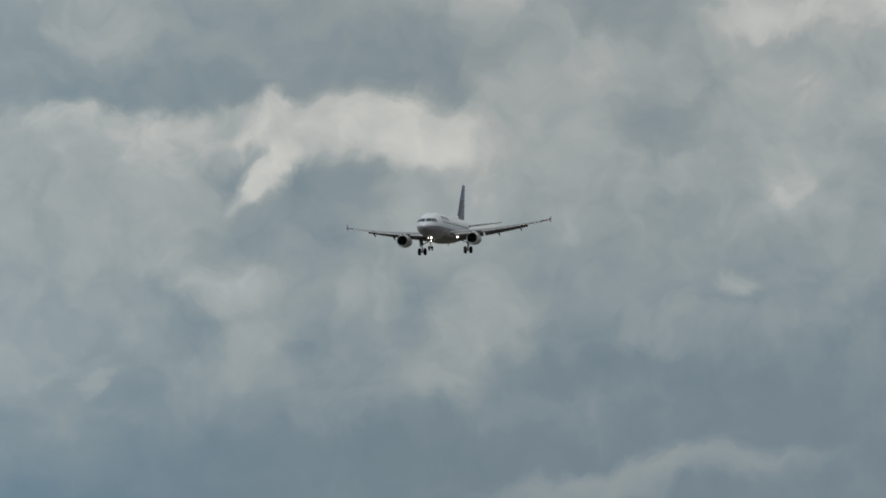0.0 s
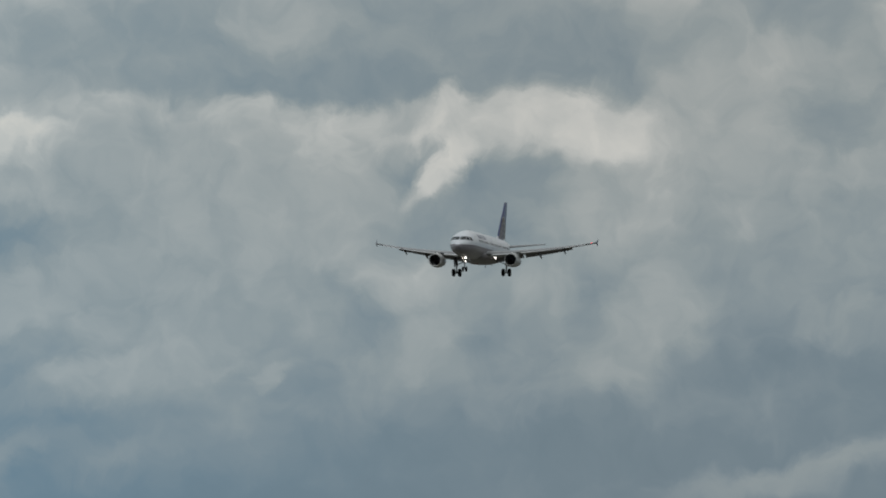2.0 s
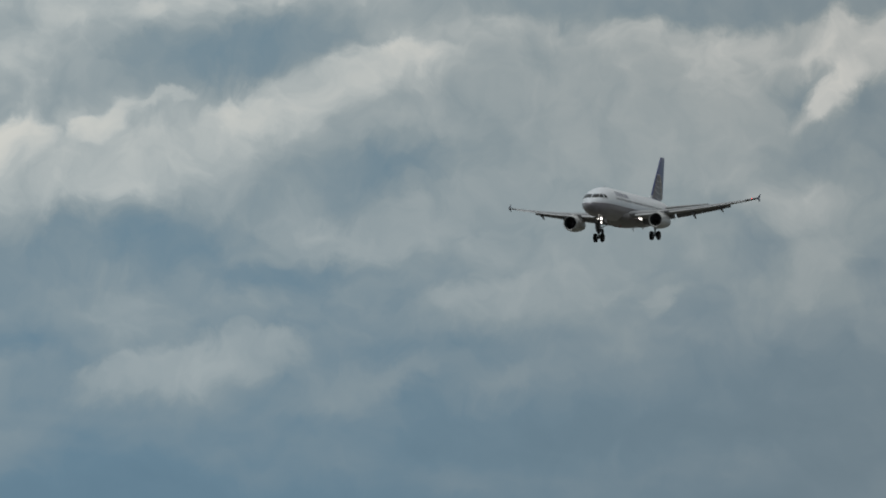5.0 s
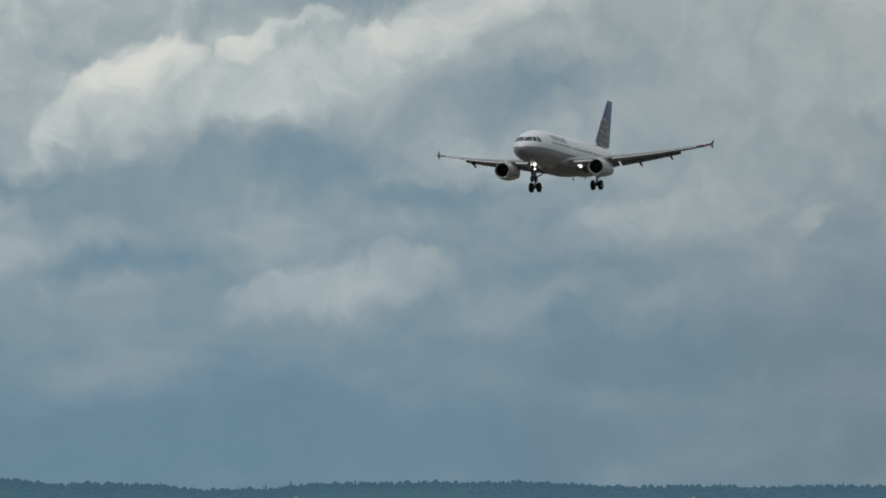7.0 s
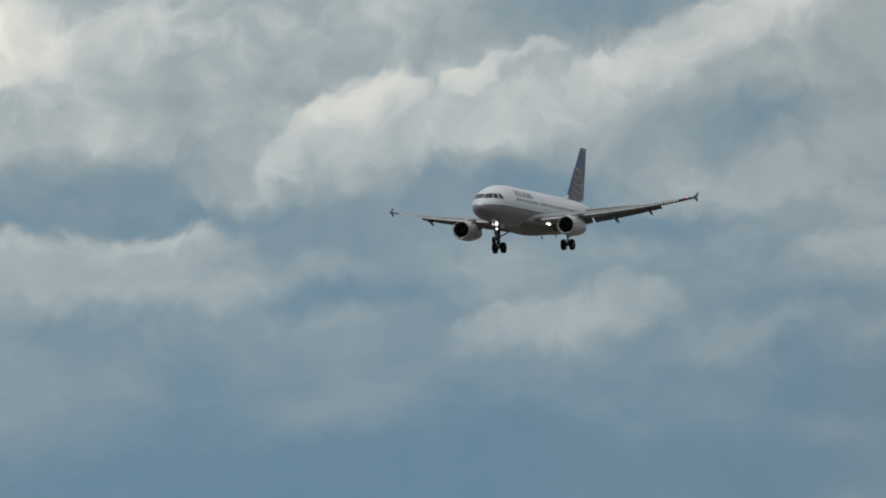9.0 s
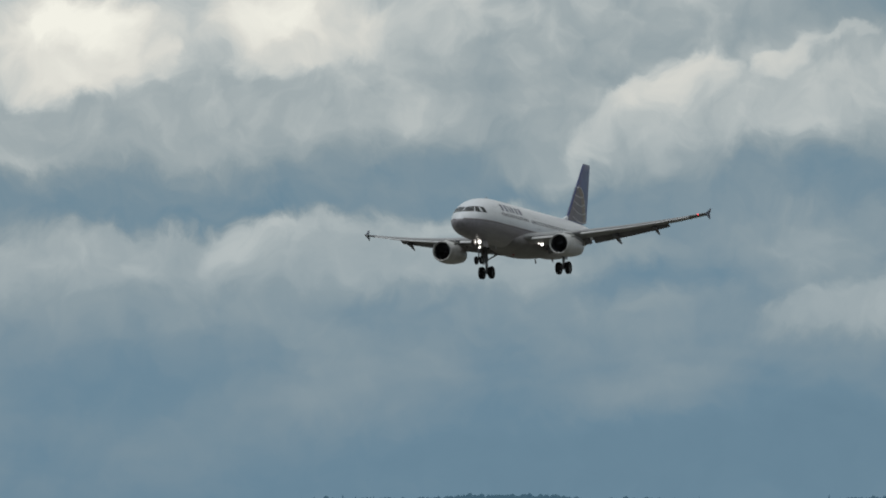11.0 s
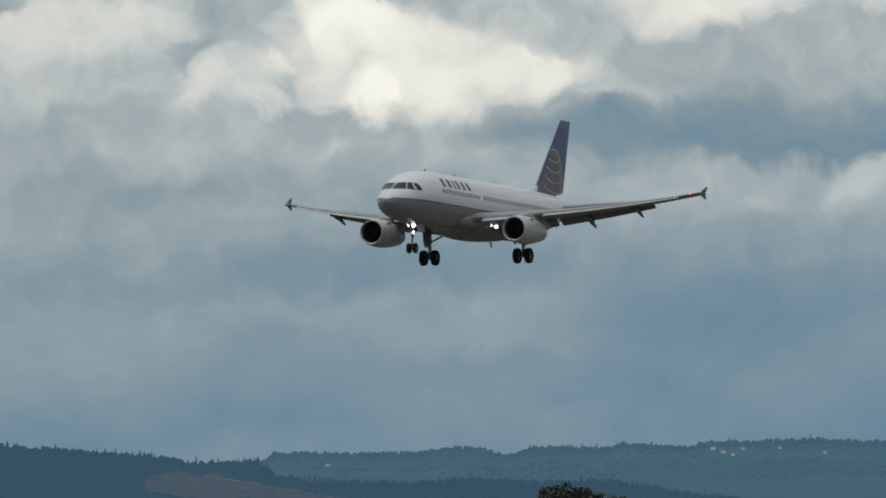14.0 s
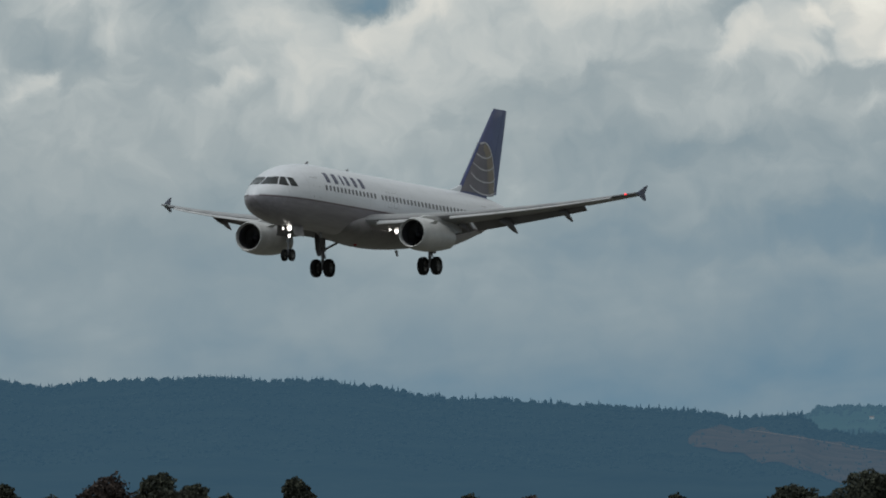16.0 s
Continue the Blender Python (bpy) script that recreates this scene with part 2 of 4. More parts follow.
puff(13.68, 2.16, 0.27, 0.18, 30, 0.720, 0.50)
puff(14.17, 2.08, 0.18, 0.10, 25, 0.740, 0.52)
puff(11.27, 2.28, 0.37, 0.15, 15, 0.740, 0.45)
puff(10.60, 2.65, 0.34, 0.21, 0, 0.870, 0.60)
puff(7.76, 2.58, 1.46, 0.29, 0, 0.650, 0.90)
puff(6.32, 1.74, 0.49, 0.21, 0, 0.625, 0.70)
puff(-1.65, 1.80, 0.75, 0.28, 5, 0.470, 0.90)
puff(-1.10, 2.45, 0.50, 0.25, 5, 0.555, 0.90)
puff(1.85, 2.75, 0.45, 0.40, 10, 0.620, 0.90)
puff(0.90, 2.72, 0.40, 0.20, 12, 0.545, 0.50)
puff(1.00, 2.12, 0.32, 0.22, 50, 0.615, 0.85)
puff(1.12, 2.38, 0.26, 0.14, 10, 0.650, 0.60)
puff(0.88, 3.06, 0.30, 0.08, 42, 0.725, 0.75)
puff(0.15, 3.18, 0.40, 0.16, -10, 0.715, 0.75)
puff(-1.22, 3.22, 0.26, 0.24, 20, 0.540, 0.80)
puff(-0.25, 2.20, 0.34, 0.26, 55, 0.615, 0.65)
puff(-0.03, 1.84, 0.20, 0.14, 0, 0.600, 0.85)
puff(3.26, 2.23, 0.36, 0.12, 12, 0.625, 0.50)
puff(3.86, 2.02, 0.60, 0.12, 8, 0.490, 0.90)
puff(2.30, 2.02, 0.42, 0.13, 14, 0.600, 0.55)
puff(4.47, 1.49, 0.44, 0.15, 4, 0.640, 0.50)
puff(4.30, 1.60, 0.18, 0.12, 0, 0.640, 0.85)
puff(2.66, 1.90, 0.42, 0.13, 10, 0.625, 0.60)
puff(5.60, 2.02, 0.75, 0.22, 8, 0.520, 0.90)
puff(8.55, 1.12, 0.90, 0.34, 0, 0.472, 0.90)
puff(8.62, 2.83, 0.44, 0.17, 0, 0.810, 0.65)
puff(7.55, 2.87, 0.32, 0.11, 0, 0.750, 0.70)
puff(14.70, 1.75, 0.85, 0.42, 12, 0.645, 0.90)

tone_now = node(wt, "ShaderNodeSeparateXYZ", {0: state}).outputs[2]
grain = node(wt, "ShaderNodeTexNoise", {"Vector": drift, "Scale": 5.0, "Detail": 3.0, "Roughness": 0.5}).outputs[0]
tone_now = calc(wt, "MULTIPLY_ADD", calc(wt, "SUBTRACT", grain, 0.5), calc(wt, "MULTIPLY", broken, 0.11), tone_now)
cloud_colour = ramp(wt, tone_now, [(0.40, srgb(95, 121, 135)), (0.47, srgb(109, 133, 145)), (0.525, srgb(128, 143, 149)), (0.58, srgb(145, 154, 155)),
                                   (0.64, srgb(166, 170, 167)), (0.70, srgb(195, 195, 188)), (0.78, srgb(223, 219, 207)), (0.88, srgb(249, 244, 228))])
grey_cloud = ramp(wt, tone_now, [(0.40, srgb(104, 121, 129)), (0.47, srgb(116, 131, 138)), (0.525, srgb(130, 142, 146)), (0.58, srgb(145, 154, 154)),
                                 (0.64, srgb(164, 169, 166)), (0.70, srgb(190, 191, 185)), (0.78, srgb(218, 215, 205)), (0.88, srgb(249, 244, 228))])
SUN_BEARING, SUN_HEIGHT = 120.0, 55.0
warm = node(wt, "ShaderNodeMapRange", {0: bearing, 1: -0.5, 2: 5.0}, interpolation_type="SMOOTHSTEP").outputs[0]
cloud_colour = node(wt, "ShaderNodeMix", {0: warm, 6: grey_cloud, 7: cloud_colour}, data_type="RGBA").outputs[2]
dim = node(wt, "ShaderNodeMapRange", {0: tone_now, 1: 0.62, 2: 0.80, 3: 1.0, 4: 0.35}, interpolation_type="SMOOTHSTEP").outputs[0]
tint = node(wt, "ShaderNodeMix", {0: calc(wt, "MULTIPLY", warm, dim), 6: (0.975, 1.0, 1.055, 1), 7: (0.88, 1.0, 1.12, 1)}, data_type="RGBA").outputs[2]
cloud_colour = node(wt, "ShaderNodeMix", {0: 1.0, 6: cloud_colour, 7: tint}, data_type="RGBA", blend_type="MULTIPLY").outputs[2]
high = node(wt, "ShaderNodeMapRange", {0: rise, 1: 2.2, 2: 3.5}, interpolation_type="SMOOTHSTEP").outputs[0]
grey_tint = node(wt, "ShaderNodeMix", {0: high, 6: (1.0, 1.0, 1.0, 1), 7: (1.03, 1.0, 0.975, 1)}, data_type="RGBA").outputs[2]
cloud_colour = node(wt, "ShaderNodeMix", {0: 1.0, 6: cloud_colour, 7: grey_tint}, data_type="RGBA", blend_type="MULTIPLY").outputs[2]
clear = node(wt, "ShaderNodeTexSky", sky_type="NISHITA", sun_disc=False, sun_elevation=radians(SUN_HEIGHT), sun_rotation=radians(-SUN_BEARING))
clear_bg = node(wt, "ShaderNodeBackground", {0: clear.outputs[0], 1: 0.06})
lift = node(wt, "ShaderNodeMapRange", {0: elevation, 1: 5.0, 2: 70.0, 3: 1.0, 4: 1.7}, interpolation_type="SMOOTHSTEP").outputs[0]
cloud_bg = node(wt, "ShaderNodeBackground", {0: cloud_colour, 1: lift})
both = node(wt, "ShaderNodeMixShader", {0: 0.93, 1: clear_bg.outputs[0], 2: cloud_bg.outputs[0]})
wt.links.new(both.outputs[0], node(wt, "ShaderNodeOutputWorld").inputs[0])

# veiled sun behind thin cloud
sun = new("sun", bpy.data.lights.new("sun", "SUN"))
sun.data.energy, sun.data.angle, sun.data.color = 0.75, radians(14), (1.0, 0.97, 0.93)
sun.matrix_world = look(Vector((0, 0, 300)) + at_bearing(SUN_BEARING, 300, 300 * math.tan(radians(SUN_HEIGHT))), (0, 0, 300))


# ---- materials ----
def material(name, colour, rough=0.5, metal=0.0, spread=0.12, scale=2.0, bump=0.0, bump_scale=30.0, coat=0.0, colour_2=None, island=False):
    m = bpy.data.materials.new(name)
    m.use_nodes = True
    t = m.node_tree
    b = t.nodes["Principled BSDF"]
    co = node(t, "ShaderNodeTexCoord").outputs["Object"]
    wide = node(t, "ShaderNodeTexNoise", {"Vector": co, "Scale": scale, "Detail": 5.0, "Roughness": 0.6}).outputs[0]
    fine = node(t, "ShaderNodeTexNoise", {"Vector": co, "Scale": scale * 9, "Detail": 3.0}).outputs[0]
    fac = calc(t, "MULTIPLY_ADD", fine, 0.35, calc(t, "MULTIPLY", wide, 0.65))
    if island:
        fac = calc(t, "MULTIPLY_ADD", node(t, "ShaderNodeNewGeometry").outputs["Random Per Island"], 0.6, calc(t, "MULTIPLY", fac, 0.4))
    dark = colour_2 or tuple(c * (1 - 2 * spread) for c in colour)
    light = colour if colour_2 else tuple(min(1, c * (1 + spread)) for c in colour)
    col = ramp(t, fac, [(0.3, (*dark, 1)), (0.7, (*light, 1))])
    t.links.new(col, b.inputs["Base Color"])
    b.inputs["Roughness"].default_value, b.inputs["Metallic"].default_value = rough, metal
    b.inputs["Specular IOR Level"].default_value = 0.08 if rough >= 0.7 and not metal else 0.5
    b.inputs["Coat Weight"].default_value = coat
    if bump:
        h = node(t, "ShaderNodeTexNoise", {"Vector": co, "Scale": bump_scale, "Detail": 4.0}).outputs[0]
        n = node(t, "ShaderNodeBump", {"Height": h, "Strength": bump, "Distance": 0.02})
        t.links.new(n.outputs[0], b.inputs["Normal"])
    return m


def glow(name, colour, strength):
    m = bpy.data.materials.new(name)
    m.use_nodes = True
    t = m.node_tree
    t.nodes.clear()
    e = node(t, "ShaderNodeEmission", {0: (*colour, 1), 1: strength})
    t.links.new(e.outputs[0], node(t, "ShaderNodeOutputMaterial").inputs[0])
    return m


CHEAT_LINE = -0.46


def livery_paint():
    """White above the stripe, grey below, with streaks of grime along the belly and rows of skin joints."""
    m = material("fuselage_paint", (0.74, 0.74, 0.75), 0.32, coat=0.25)
    t = m.node_tree
    b = t.nodes["Principled BSDF"]
    co = node(t, "ShaderNodeTexCoord").outputs["Object"]
    z = node(t, "ShaderNodeSeparateXYZ", {0: co})
    under = calc(t, "LESS_THAN", z.outputs[2], CHEAT_LINE)
    streak = node(t, "ShaderNodeMapping", {"Vector": co, "Scale": (0.25, 2.5, 2.5)}).outputs[0]
    dirt = node(t, "ShaderNodeTexNoise", {"Vector": streak, "Scale": 1.4, "Detail": 6.0, "Roughness": 0.65}).outputs[0]
    white = ramp(t, dirt, [(0.25, (0.56, 0.575, 0.61, 1)), (0.55, (0.655, 0.67, 0.71, 1))])
    grey = ramp(t, dirt, [(0.3, (0.18, 0.168, 0.188, 1)), (0.7, (0.30, 0.283, 0.312, 1))])
    joint = calc(t, "LESS_THAN", calc(t, "PINGPONG", z.outputs[0], 1.06), 0.018)
    mix = node(t, "ShaderNodeMix", {0: under, 6: white, 7: grey}, data_type="RGBA").outputs[2]
    seam = node(t, "ShaderNodeMix", {0: calc(t, "MULTIPLY", joint, 0.3), 6: mix, 7: (0.2, 0.2, 0.21, 1)}, data_type="RGBA").outputs[2]
    t.links.new(seam, b.inputs["Base Color"])
    return m


PAINT = livery_paint()
GREY = material("wing_paint", (0.28, 0.28, 0.29), 0.42, spread=0.14, scale=0.8)
BELLY = material("belly_paint", (0.23, 0.218, 0.225), 0.42, spread=0.2, scale=0.7)
UNDER = material("flap_paint", (0.16, 0.155, 0.165), 0.5, spread=0.18, scale=1.2)
NACELLE = material("nacelle_paint", (0.46, 0.455, 0.45), 0.35, spread=0.12, scale=1.0, coat=0.2)
LIP = material("bare_intake_metal", (0.52, 0.52, 0.52), 0.5, metal=0.35, spread=0.08)
DARK = material("dark_duct", (0.035, 0.035, 0.04), 0.6)
BLADE = material("fan_titanium", (0.18, 0.18, 0.19), 0.4, metal=0.8)
HOT = material("exhaust_metal", (0.22, 0.2, 0.18), 0.4, metal=0.9)
BLUE = material("tail_blue_paint", (0.035, 0.05, 0.16), 0.35, spread=0.12, scale=0.6, coat=0.2)
FIELD = material("tail_emblem_field", (0.13, 0.118, 0.138), 0.4, spread=0.12)
# slat colour raised above the wing's for the light its front face catches
SLAT = material("slat_lit_paint", (0.47, 0.47, 0.48), 0.4, spread=0.08)
GOLD = material("tail_gold_paint", (0.22, 0.18, 0.135), 0.4, spread=0.1)
FENCE = material("wingtip_fence_paint", (0.11, 0.12, 0.17), 0.4, spread=0.1)
PALE = material("tail_line_paint", (0.55, 0.54, 0.55), 0.4, spread=0.06)
STRIPE = material("cheat_line_paint", (0.13, 0.095, 0.11), 0.4, spread=0.1)
LETTER = material("title_paint", (0.03, 0.035, 0.09), 0.4, spread=0.1)
GLASS = material("cockpit_glass", (0.02, 0.022, 0.025), 0.08, spread=0.05)
GLASS.node_tree.nodes["Principled BSDF"].inputs["Specular IOR Level"].default_value = 0.22
PORT = material("cabin_glass", (0.11, 0.115, 0.13), 0.12, spread=0.05)
STEEL = material("gear_steel", (0.18, 0.18, 0.19), 0.4, metal=0.6)
RUBBER = material("tyre_rubber", (0.02, 0.02, 0.021), 0.85, bump=0.2)
HUB = material("wheel_hub", (0.10, 0.10, 0.10), 0.5, metal=0.5)
LAMP = glow("landing_light_glow", (1.0, 0.95, 0.88), 3.2)
BEACON = material("red_beacon_glass", (0.35, 0.03, 0.04), 0.15)
RED = glow("red_nav_glow", (1.0, 0.05, 0.06), 2.0)
GREEN = glow("green_nav_glow", (0.05, 0.9, 0.35), 0.02)
GRASS = material("dry_grass", (0.125, 0.118, 0.098), 0.95, scale=0.02, colour_2=(0.075, 0.075, 0.062), bump=0.3)
BARK = material("bark", (0.10, 0.075, 0.055), 0.9, scale=4.0, bump=0.5)
LEAF = material("dark_leaves", (0.075, 0.080, 0.060), 0.7, scale=3.0, colour_2=(0.034, 0.038, 0.032), island=True)
LEAF_DRY = material("reddish_leaves", (0.085, 0.066, 0.058), 0.8, scale=3.0, colour_2=(0.04, 0.034, 0.032), island=True)


def haze_glow_material(name, colour, haze_glow_colour, rough=0.95, spread=0.3, scale=0.02, dark=None, island=False):
    """Far woods and slopes: dark cover, with the blue haze of distance painted on as emission."""
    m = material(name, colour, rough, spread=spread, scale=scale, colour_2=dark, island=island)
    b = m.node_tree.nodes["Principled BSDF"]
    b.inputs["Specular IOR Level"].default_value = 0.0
    b.inputs["Emission Color"].default_value = (*haze_glow_colour, 1)
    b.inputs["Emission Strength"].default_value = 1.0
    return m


# the emission colours stand in for haze before hills, road and houses
FAR_SLOPE = haze_glow_material("far_wooded_slope_haze_glow", (0.028, 0.044, 0.030), (0.042, 0.093, 0.138), dark=(0.014, 0.023, 0.019), scale=0.012)
NEAR_SLOPE = haze_glow_material("near_wooded_slope_haze_glow", (0.018, 0.024, 0.020), (0.028, 0.066, 0.105), dark=(0.008, 0.012, 0.011), scale=0.02)
FAR_WOOD = haze_glow_material("far_conifers_haze_glow", (0.026, 0.037, 0.028), (0.042, 0.091, 0.137), dark=(0.015, 0.023, 0.019), island=True)
NEAR_WOOD = haze_glow_material("near_conifers_haze_glow", (0.024, 0.032, 0.026), (0.028, 0.066, 0.105), dark=(0.014, 0.020, 0.017), island=True)
CLEARING = haze_glow_material("bare_hillside_haze_glow", (0.066, 0.048, 0.040), (0.032, 0.063, 0.095), dark=(0.018, 0.020, 0.019), scale=0.05)
TRACK = haze_glow_material("pale_dirt_road_haze_glow", (0.11, 0.09, 0.08), (0.044, 0.066, 0.090))
FAR_WALL = haze_glow_material("far_house_wall_haze_glow", (0.50, 0.49, 0.47), (0.10, 0.13, 0.15), scale=0.5, spread=0.1)
FAR_ROOF = haze_glow_material("far_house_roof_haze_glow", (0.16, 0.11, 0.10), (0.07, 0.085, 0.10), scale=0.5)


# ---- mesh helpers ----
def finish(name, verts, faces, mat, parent=None, label="", smooth=True, sharp=40):
    me = bpy.data.meshes.new(name)
    me.from_pydata([tuple(v) for v in verts], [], [tuple(f) for f in faces])
    bm = bmesh.new()
    bm.from_mesh(me)
    bmesh.ops.recalc_face_normals(bm, faces=bm.faces)
    for f in bm.faces:
        f.smooth = smooth
    for e in bm.edges:
        if len(e.link_faces) == 2 and e.calc_face_angle(0) > radians(sharp):
            e.smooth = False
    bm.to_mesh(me)
    bm.free()
    me.materials.append(mat)
    ob = new(name, me)
    if parent:
        ob.parent = parent
    if label:
        tagged(ob, label)
    return ob


def loft(rings, close=True, caps=True):
    n = len(rings[0])
    verts = [p for r in rings for p in r]
    faces = []
    for i in range(len(rings) - 1):
        for j in range(n if close else n - 1):
            k = (j + 1) % n
            faces.append((i * n + j, i * n + k, (i + 1) * n + k, (i + 1) * n + j))
    if caps:
        faces.append(tuple(range(n)))
        faces.append(tuple((len(rings) - 1) * n + j for j in reversed(range(n))))
    return verts, faces


def join(*pieces):
    verts, faces = [], []
    for v, f in pieces:
        o = len(verts)
        verts += list(v)
        faces += [tuple(i + o for i in q) for q in f]
    return verts, faces


def tube(p, q, r, r2=None, n=12):
    p, q = Vector(p), Vector(q)
    d = (q - p).normalized()
    a = d.orthogonal().normalized()
    b = d.cross(a)
    ring = lambda c, rr: [c + (a * math.cos(2 * math.pi * i / n) + b * math.sin(2 * math.pi * i / n)) * rr for i in range(n)]
    return loft([ring(p, r), ring(q, r if r2 is None else r2)])


def lathe(profile, centre, axis="X", n=32, caps=False):
    """profile: (along, radius) pairs turned round an axis through centre."""
    c = Vector(centre)
    rings = []
    for s, r in profile:
        ring = []
        for i in range(n):
            a = 2 * math.pi * i / n
            u, w = r * math.cos(a), r * math.sin(a)
            ring.append(c + (Vector((s, u, w)) if axis == "X" else Vector((u, s, w)) if axis == "Y" else Vector((u, w, s))))
        rings.append(ring)
    return loft(rings, True, caps)


def slab(points, thick):
    """A plate from a polygon of points, thickened along its normal."""
    pts = [Vector(p) for p in points]
    nrm = (pts[1] - pts[0]).cross(pts[2] - pts[0]).normalized() * thick / 2
    return loft([[p - nrm for p in pts], [p + nrm for p in pts]])


# ---- ground ----
def ground_sheet():
    rings = [[(r * math.cos(a), r * math.sin(a), 0.0) for a in [2 * math.pi * i / 96 for i in range(96)]] for r in (1, 200, 600, 1500, 3000, 4850)]
    v, f = loft(rings, True, False)
    f.append(tuple(range(96)))
    tagged(finish("ground", v, f, GRASS, smooth=False), "flat dry grass airfield plain reaching the hills", "ground", kind="structure")


ground_sheet()


# ---- far hills ----
def ridge_line(knots, rough, seed):
    us, vs = zip(*knots)
    return lambda u: float(np.interp(u, us, vs)) + rough * (noise.fractal(Vector((u * 2.2, seed, 0)), 0.7, 2.1, 5))


FAR_D, NEAR_D = 4300.0, 3300.0
far_ridge = ridge_line(((-40, 0.36), (-5, 0.38), (1.631, 0.451), (2.906, 0.455), (3.364, 0.478), (3.974, 0.480), (4.523, 0.481), (4.706, 0.451), (5.133, 0.446), (5.377, 0.475), (5.957, 0.482), (6.099, 0.504), (6.520, 0.510), (6.794, 0.492), (7.221, 0.501), (7.435, 0.502), (7.618, 0.464), (8.075, 0.473), (8.350, 0.452), (8.60, 0.448), (8.74, 0.420), (9.06, 0.430), (9.10, 0.440), (9.16, 0.412), (9.56, 0.410), (9.66, 0.378), (9.72, 0.372), (9.85, 0.406), (10.04, 0.400), (10.18, 0.374), (10.36, 0.368), (10.95, 0.364), (11.03, 0.31), (12, 0.22), (20, 0.22), (45, 0.25)), 0.006, 3.3)
near_ridge = ridge_line(((-40, -0.3), (7.9, -0.3), (8.25, 0.10), (8.475, 0.147), (8.93, 0.197), (9.18, 0.231), (9.52, 0.218), (9.88, 0.234), (10.23, 0.212), (10.76, 0.209), (10.96, 0.248), (11.05, 0.318), (11.42, 0.303), (11.54, 0.330), (11.94, 0.355), (12.30, 0.380), (12.56, 0.393), (12.90, 0.401), (13.17, 0.434), (13.32, 0.465), (13.43, 0.478), (13.62, 0.506), (13.95, 0.499), (14.13, 0.522), (14.49, 0.513), (14.87, 0.508), (15.13, 0.466), (15.374, 0.515), (17, 0.45), (25, 0.4), (45, 0.3)), 0.004, 7.7)


def slope_point(ridge, dist, u, s, lift=0.0):
    """A point of a hillside at bearing u, from its foot (s = 0) over the crest (s = 1) to the back."""
    top = EYE_HEIGHT + dist * math.tan(radians(ridge(u) - 0.006))
    h = top * (s ** 0.8 if s <= 1 else 1 - 2.2 * (s - 1) ** 1.2)
    h += noise.fractal(Vector((u * 3.0, s * 4.0, dist)), 0.8, 2.0, 4) * 0.8 * math.sin(math.pi * min(s, 1))
    return at_bearing(u, dist * (0.80 + 0.20 * s), h + lift)


def step_at(ridge, dist, u, elev):
    """How far up its hillside a point seen at that elevation lies."""
    lo, hi = 0.05, 1.0
    for _ in range(16):
        mid = (lo + hi) / 2
        p = slope_point(ridge, dist, u, mid)
        lo, hi = (mid, hi) if (p.z - EYE_HEIGHT) / math.hypot(p.x, p.y) < math.tan(radians(elev)) else (lo, mid)
    return lo


def hillside(name, ridge, dist, mat, label, lo, hi, step):
    us = np.arange(lo, hi, step)
    rings = []
    for u in us:
        rings.append([slope_point(ridge, dist, u, k / 10, -3 if k == 0 else 0) for k in range(13)])
    v, f = loft(rings, False, False)
    return tagged(finish(name, v, f, mat), label, "hill", kind="structure")


hillside("backdrop_far_hill", far_ridge, FAR_D, FAR_SLOPE, "distant wooded hills glowing with painted blue-green haze", -30, 42, 0.05)
near_hill = hillside("backdrop_near_hill", near_ridge, NEAR_D, NEAR_SLOPE, "darker wooded ridge with painted blue haze, below the clouds", 7.5, 42, 0.04)


def conifer(base, h, w, rng):
    """A spire of three ragged tiers."""
    v, f = [], []
    for k in range(3):
        z0, z1 = h * (0.05 + 0.27 * k), h * (0.50 + 0.25 * k)
        r = w * (1 - 0.27 * k)
        o = len(v)
        for i in range(6):
            a = i * math.pi / 3 + rng.random()
            rr = r * rng.uniform(0.7, 1.2)
            v.append((base[0] + rr * math.cos(a), base[1] + rr * math.sin(a), base[2] + z0 + rng.uniform(-0.04, 0.04) * h))
        v.append((base[0], base[1], base[2] + z1))
        f += [(o + i, o + (i + 1) % 6, o + 6) for i in range(6)]
    return v, f


def clump(base, h, w, rng):
    """A rounded broadleaf crown of uneven outline."""
    v, f = [], []
    n, m = 6, 4
    for j in range(m):
        for i in range(n):
            a, b = 2 * math.pi * i / n, math.pi * (0.06 + 0.88 * j / (m - 1))
            s = rng.uniform(0.75, 1.2)
            v.append((base[0] + w * s * math.sin(b) * math.cos(a), base[1] + w * s * math.sin(b) * math.sin(a), base[2] + h * 0.5 - h * 0.55 * s * math.cos(b)))
    for j in range(m - 1):
        f += [(j * n + i, j * n + (i + 1) % n, (j + 1) * n + (i + 1) % n, (j + 1) * n + i) for i in range(n)]
    f += [tuple(range(n)), tuple((m - 1) * n + i for i in range(n))]
    return v, f


CLEAR_TOP = ((9.90, -0.05), (10.3, 0.055), (10.6, 0.121), (10.865, 0.160), (11.26, 0.228), (11.50, 0.258), (11.62, 0.215), (11.68, 0.17))
CLEAR_FOOT = ((9.90, -0.12), (10.5, -0.10), (10.89, -0.04), (11.05, 0.02), (11.5, 0.12), (11.68, 0.165))


def clear_span(u):
    """Foot and top elevation of the bare clearing at bearing u."""
    return float(np.interp(u, *zip(*CLEAR_FOOT))), float(np.interp(u, *zip(*CLEAR_TOP)))


NEST = "small pale hillside house among trees"
LONE = "lone white building on the wooded slope"
